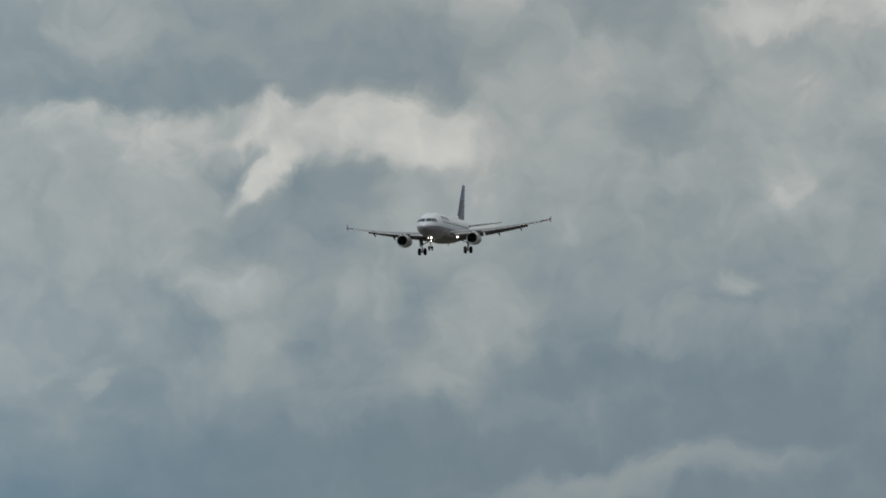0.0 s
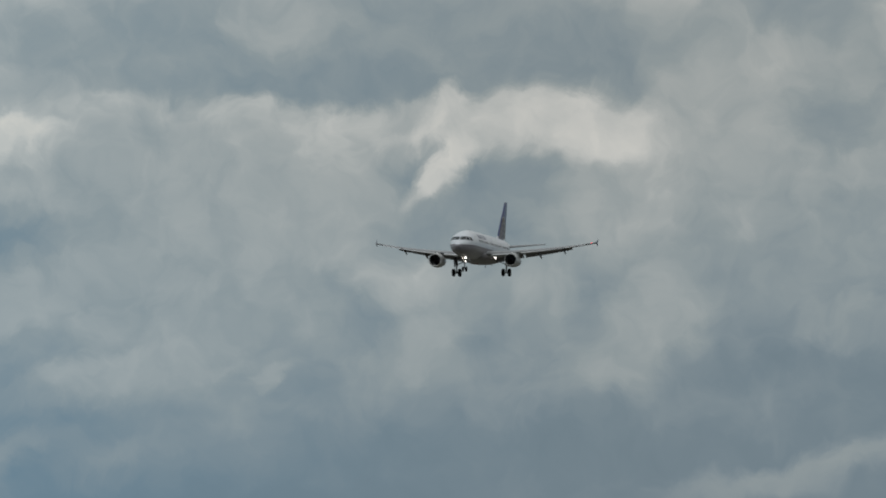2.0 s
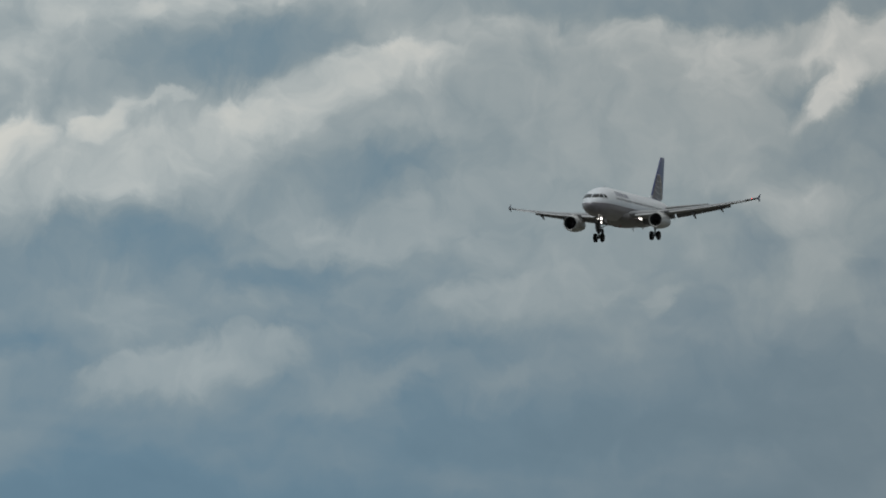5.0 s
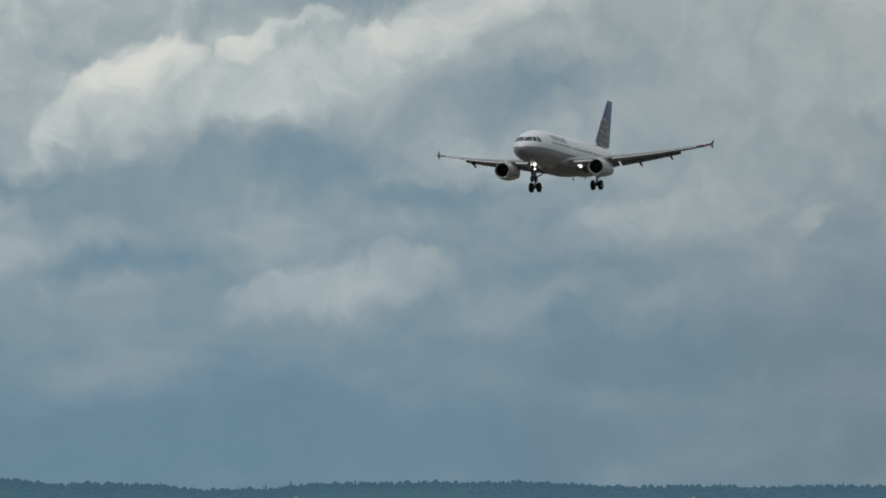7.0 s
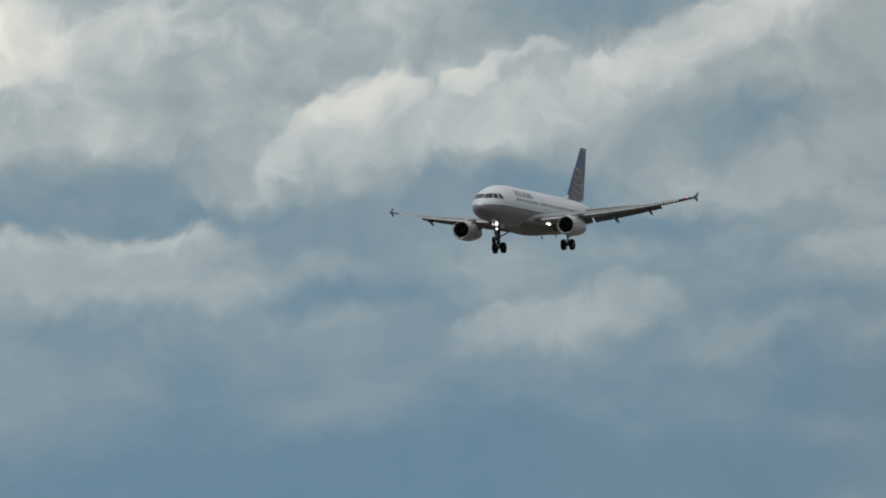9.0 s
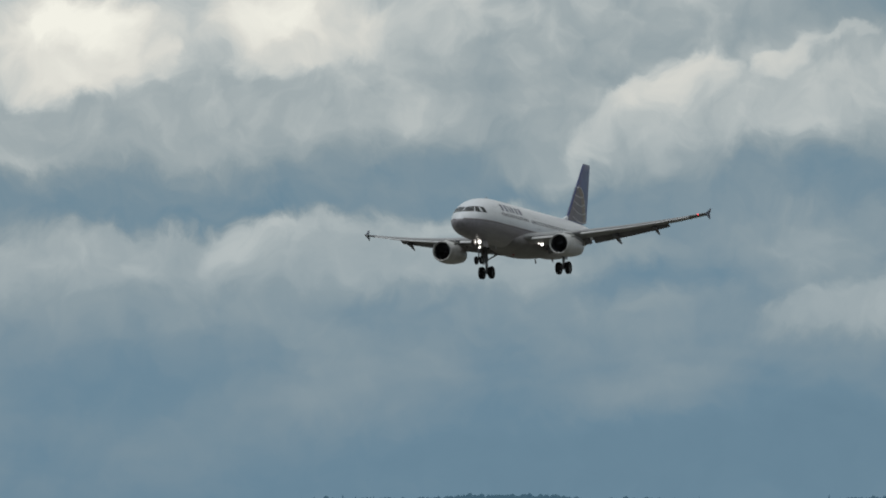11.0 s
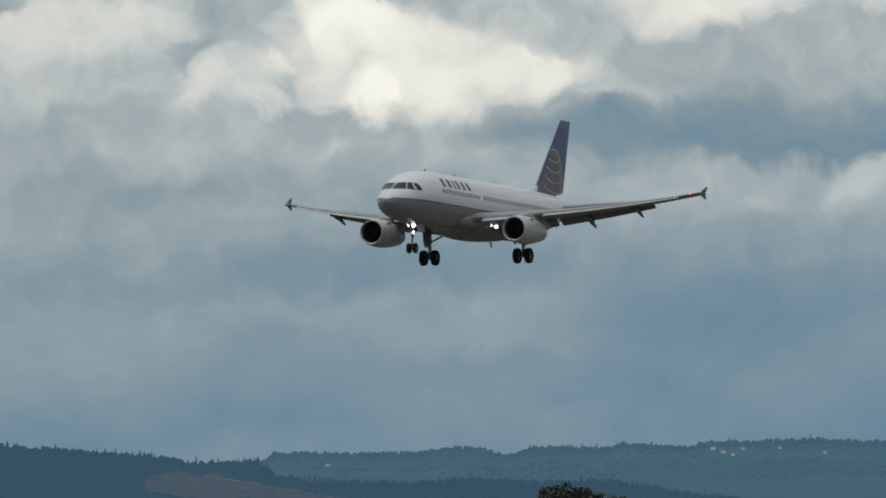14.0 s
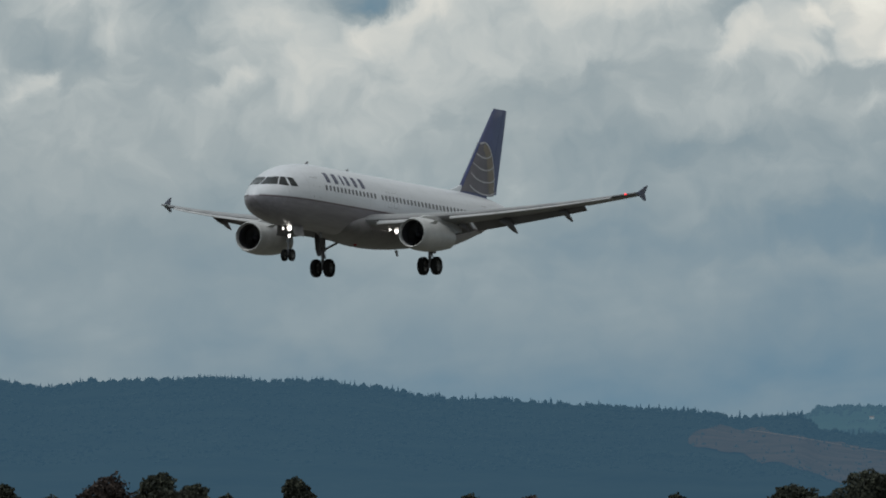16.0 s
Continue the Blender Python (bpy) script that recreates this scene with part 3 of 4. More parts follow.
# bearing, elevation, width, height
HOUSES = (
    (8.593, 0.413, 2.0, 1.6, NEST),
    (8.538, 0.396, 2.2, 0.9, NEST),
    (8.432, 0.415, 1.5, 0.9, NEST),
    (8.486, 0.384, 1.6, 0.8, NEST),
    (8.234, 0.422, 1.0, 0.8, NEST),
    (7.989, 0.400, 1.5, 0.9, NEST),
    (6.876, 0.403, 2.6, 0.7, LONE),
    (6.981, 0.213, 2.8, 0.6, LONE),
    (5.972, 0.361, 3.2, 0.8, LONE),
    (10.672, 0.300, 1.8, 0.6, LONE),
    (4.600, 0.402, 1.2, 0.9, LONE),
    (2.455, 0.390, 1.5, 0.8, LONE),
)


def wooded(name, pieces, mat, label):
    v, f = join(*pieces)
    me = bpy.data.meshes.new(name)
    me.from_pydata([tuple(p) for p in v], [], f)
    me.materials.append(mat)
    tagged(new(name, me), label, "forest", kind="stuff")


def wood(name, ridge, dist, mat, label, lo, hi, crest, cover, low, size, seed, spires, patchy, band, bare=None):
    """Trees in groups along the crest of a hill, and crowns that cover its slope in patches."""
    rng = random.Random(seed)
    pieces = []
    for k in range(crest + cover):
        u = rng.uniform(lo, hi)
        top = k < crest
        s = 1 - 0.06 * rng.random() ** 1.5 if top else rng.uniform(low, 1.0)
        if top and noise.noise(Vector((u * 2.6, seed, 1.0))) < rng.uniform(-0.7, 0.1):
            continue
        if not top and noise.fractal(Vector((u * 1.1, s * 9.0, seed)), 0.9, 2.0, 3) + (0.9 if s > band else 0) < patchy + rng.uniform(-0.12, 0.12):
            continue
        base = slope_point(ridge, dist, u, s, -0.5)
        if not bare:
            e = math.degrees(math.atan2(base.z + 0.6 - EYE_HEIGHT, math.hypot(base.x, base.y)))
            if any(abs(u - a) < 0.025 and b - 0.07 < e < b + 0.005 for a, b, *_ in HOUSES):
                continue
        else:
            foot, head = bare(u)
            e = math.degrees(math.atan2(base.z + 0.6 - EYE_HEIGHT, math.hypot(base.x, base.y)))
            if foot - 0.012 < e < head and rng.random() > 0.06 + 0.35 * (head - e) / (head - foot + 0.02) + 0.6 * max(0, 1 - min(e - foot + 0.012, head - e) / 0.05) ** 2:
                continue
        h = size * rng.uniform(0.5, 1.0) * (rng.uniform(1.15, 1.45) if top and rng.random() < 0.08 else 1) * (1 if top else 0.8)
        pieces.append(conifer(base, h * 1.5, h * 0.33, rng) if rng.random() < spires else clump(base, h * 0.9, h * 0.55, rng))
    wooded(name, pieces, mat, label)


wood("far_wood", far_ridge, FAR_D, FAR_WOOD, "conifer and broadleaf wood with painted haze along the far ridge", 1.2, 11.1, 3200, 9000, 0.55, 2.0, 5, 0.10, 0.05, 0.88)
wood("near_wood", near_ridge, NEAR_D, NEAR_WOOD, "dark conifers with painted blue haze covering the nearer ridge", 8.2, 15.7, 2300, 11000, 0.25, 1.8, 8, 0.35, -0.35, 0.94, clear_span)


# ---- the bare clearing with its dirt road on the near hill ----
def clearing():
    us = np.linspace(9.95, 11.66, 70)
    rings = []
    for u in us:
        foot, head = clear_span(u)
        rag = 0.022 * noise.fractal(Vector((u * 9, 2.0, 0)), 0.8, 2.0, 4)
        a, b = step_at(near_ridge, NEAR_D, u, foot - rag), step_at(near_ridge, NEAR_D, u, head + rag)
        rings.append([slope_point(near_ridge, NEAR_D, u, a + (b - a) * k / 8, 0.35) for k in range(9)])
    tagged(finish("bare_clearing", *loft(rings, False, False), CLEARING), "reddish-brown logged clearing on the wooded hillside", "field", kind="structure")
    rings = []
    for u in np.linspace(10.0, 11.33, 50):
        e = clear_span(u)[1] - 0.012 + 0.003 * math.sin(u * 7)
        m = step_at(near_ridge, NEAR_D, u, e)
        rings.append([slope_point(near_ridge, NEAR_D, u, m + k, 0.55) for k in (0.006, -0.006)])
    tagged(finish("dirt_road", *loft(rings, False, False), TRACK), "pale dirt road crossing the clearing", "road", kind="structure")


clearing()


# ---- houses on the far hills ----
def house(u, v, w, h, label):
    p = slope_point(far_ridge, FAR_D, u, step_at(far_ridge, FAR_D, u, min(v, far_ridge(u) - 0.02)))
    d = math.hypot(p.x, p.y) - 12
    z = EYE_HEIGHT + d * math.tan(radians(v)) - h / 2
    root = new("house")
    root.matrix_world = Matrix.Translation(at_bearing(u, d, z)) @ pose(0, 0, 0, 0, 0, u + 12)
    tagged(root, label, "house", "houses on the far hill")
    w, h = 0.8 * w, 0.8 * h
    x, y = w / 2, w * 0.35
    box = loft([[(-x, -y, -4), (x, -y, -4), (x, y, -4), (-x, y, -4)], [(-x, -y, h), (x, -y, h), (x, y, h), (-x, y, h)]])
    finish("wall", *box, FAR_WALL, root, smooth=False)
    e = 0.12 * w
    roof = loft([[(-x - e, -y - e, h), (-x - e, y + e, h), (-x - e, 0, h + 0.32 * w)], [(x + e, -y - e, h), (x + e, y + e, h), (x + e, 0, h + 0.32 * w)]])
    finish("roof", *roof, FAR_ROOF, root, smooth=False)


for row in HOUSES:
    house(*row)


# ---- trees beyond the field ----
def tree(height, width, seed, leaf, lean=0.0, bare=False):
    """Tapered trunk, limbs, and a crown of many small leaf sprays gathered in uneven lobes."""
    rng = random.Random(seed)
    root = new("tree")
    pieces = [tube((0, 0, -0.3), (lean * 0.4, 0, height * 0.45), 0.035 * height, 0.022 * height, 10), tube((lean * 0.4, 0, height * 0.45), (lean, 0, height * 0.86), 0.022 * height, 0.006 * height, 8)]
    lobes = []
    for k in range(15):
        z = height * rng.uniform(0.36, 0.88)
        reach = width * (1.0 - 0.65 * max(0, z / height - 0.5) / 0.5) * rng.uniform(0.25, 0.78)
        a = k * 2.4 + rng.random()
        tip = Vector((lean + reach * math.cos(a), reach * math.sin(a), z))
        pieces.append(tube((lean * 0.5, 0, z * 0.72), tip, 0.012 * height, 0.004 * height, 6))
        lobes.append((tip, width * rng.uniform(0.26, 0.46), height * rng.uniform(0.07, 0.13)))
    lobes.append((Vector((lean, 0, height * 0.90)), width * 0.36, height * 0.09))
    finish("trunk", *join(*pieces), BARK, root, smooth=True)
    gen = np.random.default_rng(seed)
    quads = []
    for c, rw, rh in lobes:
        n = 420 if bare else 1500
        d = gen.normal(size=(n, 3))
        d *= (gen.uniform(0.2, 1.0, n) ** 0.45 / np.linalg.norm(d, axis=1))[:, None]
        d *= 1 + 0.22 * np.sin(d[:, :1] * 5 + c.x * 3) * np.cos(d[:, 2:] * 6 + c.y * 2)
        p = np.array(c) + d * (rw, rw, rh * 1.12)
        a = gen.normal(size=(n, 3))
        a /= np.linalg.norm(a, axis=1)[:, None]
        b = np.cross(a, gen.normal(size=(n, 3)))
        b /= np.linalg.norm(b, axis=1)[:, None]
        r = gen.uniform(0.07, 0.19, n)[:, None]
        quads.append(np.stack([p - a * r, p + b * r * 0.6, p + a * r, p - b * r * 0.6 + np.cross(a, b) * r * 0.4], 1).reshape(-1, 3))
    v = np.concatenate(quads)
    f = [q for o in range(0, len(v), 4) for q in ((o, o + 1, o + 2), (o, o + 2, o + 3))]
    me = bpy.data.meshes.new("crown")
    me.from_pydata(v.tolist(), [], f)
    me.materials.append(leaf)
    crown = new("crown", me)
    crown.parent = root
    return root


TREE_D = 850.0


def plant(root, bearing, top, base_height, label, turn=0, near=0.0):
    """Stand a tree so that its crown reaches the elevation top, by scaling it evenly."""
    d = TREE_D + near
    k = (EYE_HEIGHT + d * math.tan(radians(top))) / base_height
    root.matrix_world = Matrix.Translation(at_bearing(bearing, d, 0)) @ pose(0, 0, 0, 0, 0, turn) @ Matrix.Diagonal((k, k, k, 1))
    return tagged(root, label, "tree", "trees beyond the airfield")


BROAD = "broad dark green tree standing on the field edge"
SMALL = "small rounded dark tree on the field edge"
BARE = "thin reddish-brown half-bare tree on the field edge"
plant(tree(10, 4.6, 11, LEAF, 0.4), 9.431, 0.211, 10, BROAD)
plant(tree(10, 4.4, 12, LEAF, -0.5), 9.156, 0.134, 10, BROAD, 40, 20)
plant(tree(10, 4.2, 29, LEAF, 0.2), 9.308, 0.182, 10, BROAD, 10, 8)
plant(tree(9, 3.0, 28, LEAF), 9.582, 0.088, 9, SMALL, 25, 10)
plant(tree(9, 3.0, 13, LEAF), 9.902, 0.073, 9, SMALL)
plant(tree(8, 2.2, 14, LEAF), 15.361, -0.051, 8, SMALL)
plant(tree(9, 3.4, 15, LEAF_DRY, bare=True), 14.782, -0.006, 9, BARE)
plant(tree(9, 3.2, 16, LEAF), 14.513, 0.006, 9, SMALL, 30)
plant(tree(8, 3.0, 17, LEAF), 14.324, -0.053, 8, SMALL, 10, 15)
plant(tree(8, 1.9, 18, LEAF), 13.790, -0.017, 8, SMALL)
plant(tree(8, 2.2, 19, LEAF), 12.845, -0.110, 8, SMALL)
plant(tree(8, 2.2, 20, LEAF_DRY, bare=True), 12.509, -0.113, 8, BARE, 70)
plant(tree(8, 2.0, 21, LEAF), 11.731, -0.108, 8, SMALL, 20)
plant(tree(8, 3.2, 22, LEAF), 11.106, -0.060, 8, SMALL, 50, 12)
plant(tree(9, 4.4, 23, LEAF, 0.3), 10.724, 0.012, 9, BROAD, 15)
plant(tree(9, 4.4, 24, LEAF, -0.3), 10.465, -0.000, 9, BROAD, 80, 25)
plant(tree(8, 2.0, 25, LEAF), 14.156, -0.111, 8, SMALL, 35)
plant(tree(8, 2.2, 26, LEAF), 15.102, -0.116, 8, SMALL, 65)


# ---- the airliner: x forward from the nose, y to its left wing, z up from the cabin axis ----
airliner = new("airliner")
tagged(airliner, "white and grey twin-engine jet airliner with a blue tail, gear down", "airplane")

# station behind the nose, half width, top, bottom
HULL = ((0.0, 0.03, -0.60, -0.66), (0.15, 0.40, -0.27, -0.98), (0.5, 0.76, 0.04, -1.30), (1.0, 1.07, 0.34, -1.54), (1.6, 1.37, 0.64, -1.73), (2.3, 1.60, 1.06, -1.87),
        (3.1, 1.77, 1.46, -1.96), (4.0, 1.88, 1.71, -2.02), (5.0, 1.95, 1.88, -2.06), (6.3, 1.975, 2.00, -2.07), (8.0, 1.975, 2.07, -2.07), (15.0, 1.975, 2.07, -2.07), (24.0, 1.975, 2.07, -2.07),
        (26.2, 1.96, 2.07, -1.93), (28.6, 1.84, 2.07, -1.48), (31.0, 1.58, 2.03, -0.84), (33.5, 1.18, 1.92, -0.10), (35.6, 0.74, 1.72, 0.55), (37.0, 0.36, 1.46, 0.94), (37.57, 0.16, 1.32, 1.06))
HX = np.array([h[0] for h in HULL])


def hull(x):
    """Half width, top and bottom of the hull x metres behind the nose (smooth through the stations)."""
    i = int(np.clip(np.searchsorted(HX, x) - 1, 0, len(HX) - 2))
    s = (x - HX[i]) / (HX[i + 1] - HX[i])
    out = []
    for c in (1, 2, 3):
        v = [h[c] for h in HULL]
        slope = lambda k: 0.0 if k in (0, len(v) - 1) else _slope(v, k)
        m0, m1, w = slope(i), slope(i + 1), HX[i + 1] - HX[i]
        if i == 0:
            m0 = 3.2 * (v[1] - v[0]) / w
        if i == len(v) - 2:
            m1 = (v[-1] - v[-2]) / w
        out.append((2 * s**3 - 3 * s**2 + 1) * v[i] + (s**3 - 2 * s**2 + s) * w * m0 + (3 * s**2 - 2 * s**3) * v[i + 1] + (s**3 - s**2) * w * m1)
    return out


def _slope(v, k):
    a, b = (v[k] - v[k - 1]) / (HX[k] - HX[k - 1]), (v[k + 1] - v[k]) / (HX[k + 1] - HX[k])
    return 0.0 if a * b <= 0 else 2 * a * b / (a + b)


def skin(x, angle, off=0.0):
    """A point of the hull x metres behind the nose, at an angle from straight up towards the left wing."""
    w, t, b = hull(x)
    a = radians(angle)
    return Vector((-x, (w + off) * math.sin(a), (t + b) / 2 + ((t - b) / 2 + off) * math.cos(a)))


def angle_at(x, z):
    w, t, b = hull(x)
    return math.degrees(math.acos(max(-1, min(1, (z - (t + b) / 2) / ((t - b) / 2)))))


def on_nose(y, z):
    """Station and angle of the first point of the hull straight behind (y, z)."""
    lo, hi = 0.05, 6.0
    for _ in range(40):
        mid = (lo + hi) / 2
        w, t, b = hull(mid)
        inside = (y / w) ** 2 + ((z - (t + b) / 2) / ((t - b) / 2)) ** 2 < 1
        lo, hi = (lo, mid) if inside else (mid, hi)
    w, t, b = hull(hi)
    return hi, math.degrees(math.atan2(y / w, (z - (t + b) / 2) / ((t - b) / 2)))


def skin_patch(corners, off=0.014, n=5, lay=None):
    """A thin plate that follows the hull between four corners, given in order round it: (station, angle), or what lay() turns into that."""
    (a, b, c, d) = corners
    rows_ = []
    for i in range(n + 1):
        s = i / n
        row = []
        for j in range(n + 1):
            u = j / n
            x = (1 - s) * ((1 - u) * a[0] + u * b[0]) + s * ((1 - u) * d[0] + u * c[0])
            g = (1 - s) * ((1 - u) * a[1] + u * b[1]) + s * ((1 - u) * d[1] + u * c[1])
            row.append(lay(x, g) if lay else (x, g))
        rows_.append(row)
    outer = loft([[skin(x, g, off) for x, g in r] for r in rows_], False, False)
    rim = [rows_[0][j] for j in range(n + 1)] + [rows_[i][n] for i in range(1, n + 1)] + [rows_[n][j] for j in range(n - 1, -1, -1)] + [rows_[i][0] for i in range(n - 1, 0, -1)]
    edge = loft([[skin(x, g, off) for x, g in rim], [skin(x, g, -0.02) for x, g in rim]], True, False)
    return join(outer, edge)


def fuselage():
    xs = sorted(set(list(np.linspace(0, 0.5, 9)) + list(np.linspace(0.5, 7, 34)) + list(np.linspace(7, 24, 18)) + list(np.linspace(24, 37.57, 36))))
    v, f = loft([[skin(x, 360 * j / 64) for j in range(64)] for x in xs])
    return finish("fuselage", v, f, PAINT, airliner, "white upper hull over a grey lower hull")


body = fuselage()


def belly():
    rings = []
    for i in range(31):
        s = i / 30
        x = 10.6 + 12.6 * s
        k = math.sin(math.pi * s) ** 0.55
        w, zc, hh = 1.2 + 1.05 * k, -1.30 - 0.12 * k, 0.40 + 0.72 * k
        rings.append([Vector((-x, w * math.copysign(abs(math.sin(a)) ** 0.75, math.sin(a)), zc + hh * math.copysign(abs(math.cos(a)) ** 0.8, math.cos(a)))) for a in [2 * math.pi * j / 40 for j in range(40)]])
    finish("belly_fairing", *loft(rings), BELLY, airliner, "grey belly fairing")


belly()

# windscreen panes, cabin windows, doors, stripe and titles
for side in (1, -1):
    # front pane across the nose, the pane round the corner, and the side pane with its raked edges
    ahead = lambda y, z: on_nose(side * y, z)
    beside = lambda x, z: (x, side * angle_at(x, z))
    for quad, lay in ((((0.05, 0.29), (0.05, 0.80), (0.71, 0.84), (0.91, 0.33)), ahead), (((0.98, 0.32), (0.77, 0.84), (1.00, 0.84), (1.40, 0.28)), ahead),
                      (((2.42, 0.27), (2.52, 0.82), (2.86, 0.81), (2.98, 0.28)), beside)):
        finish("cockpit_window", *skin_patch(quad, 0.022, 6, lay), GLASS, airliner, "dark cockpit window pane")
    x = 6.55
    while x < 29.2:
        if not (13.9 < x < 14.3 or 27.9 < x < 28.2):
            lo, hi = angle_at(x, 0.31), angle_at(x, 0.63)
            finish("cabin_window", *skin_patch([(x - 0.105, side * lo), (x + 0.105, side * lo), (x + 0.105, side * hi), (x - 0.105, side * hi)], 0.022, 2), PORT, airliner)
        x += 0.533
    for x0, x1, z0, z1, nm in ((4.75, 5.57, -0.86, 1.02, "front_door"), (30.0, 30.8, -0.55, 1.15, "rear_door"), (15.3, 15.82, -0.1, 0.92, "wing_exit"), (16.2, 16.72, -0.1, 0.92, "wing_exit")):
        t = 0.025
        strips = [skin_patch([(a, side * angle_at(a, c)), (b, side * angle_at(b, c)), (b, side * angle_at(b, d)), (a, side * angle_at(a, d))], 0.006, 3)
                  for a, b, c, d in ((x0, x0 + t, z0, z1), (x1 - t, x1, z0, z1), (x0, x1, z1 - t, z1), (x0, x1, z0, z0 + t))]
        finish(nm, *join(*strips), GREY, airliner, "thin grey door outline")
    rows_ = []
    for i in range(90):
        x = 0.16 + 33.3 * (i / 89) ** 1.5
        rows_.append([skin(x, side * angle_at(x, CHEAT_LINE + 0.045), 0.022), skin(x, side * angle_at(x, CHEAT_LINE - 0.045), 0.022)])
    finish("cheat_line", *loft(rows_, False, False), STRIPE, airliner, "thin dark stripe along the hull")
    # the operator's title, as plain blocks
    for k, wide in enumerate((0.44, 0.46, 0.18, 0.36, 0.40, 0.46)):
        x0 = 6.85 + (0, 1.12, 2.22, 2.90, 3.94, 4.95)[k]
        finish("title_block", *skin_patch([(x0, side * angle_at(x0, 0.84)), (x0 + wide, side * angle_at(x0 + wide, 0.84)), (x0 + wide, side * angle_at(x0 + wide, 1.44)), (x0, side * angle_at(x0, 1.44))], 0.025, 3),
               LETTER, airliner, "dark blue title block")


# ---- wings ----
def foil(n=12):
    """Upper then lower outline of a cambered section, (chord fraction, height over chord) at unit thickness."""
    fr = [0.5 * (1 - math.cos(math.pi * i / n)) for i in range(n + 1)]
    th = lambda s: 5 * (0.2969 * math.sqrt(s) - 0.126 * s - 0.3516 * s * s + 0.2843 * s**3 - 0.1036 * s**4)
    return fr, th


FR, TH = foil()


def section(y, xle, chord, z, thick, twist, cut=1.0):
    pts = []
    up = [(s * cut, TH(s * cut) * thick + 0.018 * math.sin(math.pi * s * cut)) for s in FR]
    dn = [(s * cut, -TH(s * cut) * thick + 0.018 * math.sin(math.pi * s * cut)) for s in reversed(FR)]
    c, sn = math.cos(radians(twist)), math.sin(radians(twist))
    for s, h in up + dn[:-1]:
        dx, dz = (0.3 - s) * chord, h * chord
        pts.append(Vector((-xle - 0.3 * chord + dx * c - dz * sn, y, z + dx * sn + dz * c)))
    return pts


def wing_at(y):
    """Leading edge behind the nose, chord, height, thickness and twist of the wing at y."""
    le = 12.35 + (y - 1.9) * 0.540
    te = 19.15 + (y - 1.9) * 0.03 if y < 6.4 else 19.285 + (y - 6.4) * 0.260
    s = (y - 1.9) / 15.0
    z = -1.22 + 0.078 * (y - 1.9) + 0.0042 * max(0, y - 1.9) ** 2
    return le, te - le, z, 0.145 - 0.035 * s, 3.0 - 3.5 * s


def lamp(name, centre, r, parent, label, lens=None):
    """A round beam lamp that faces forward from a deep housing."""
    can = finish(name, *lathe([(0.10, r * 1.02), (0.12, r * 1.1), (0.05, r * 1.16), (-0.16, r * 0.9), (-0.24, 0.02)], centre, "X", 20), STEEL, parent, label)
    finish("lens", *lathe([(0.055, 0.004), (0.05, r * 0.6), (0.04, r * 1.02)], centre, "X", 20), lens or LAMP, can, "round lamp lens")


def mirrored(v, side):
    return [Vector((p[0], p[1] * side, p[2])) for p in v]


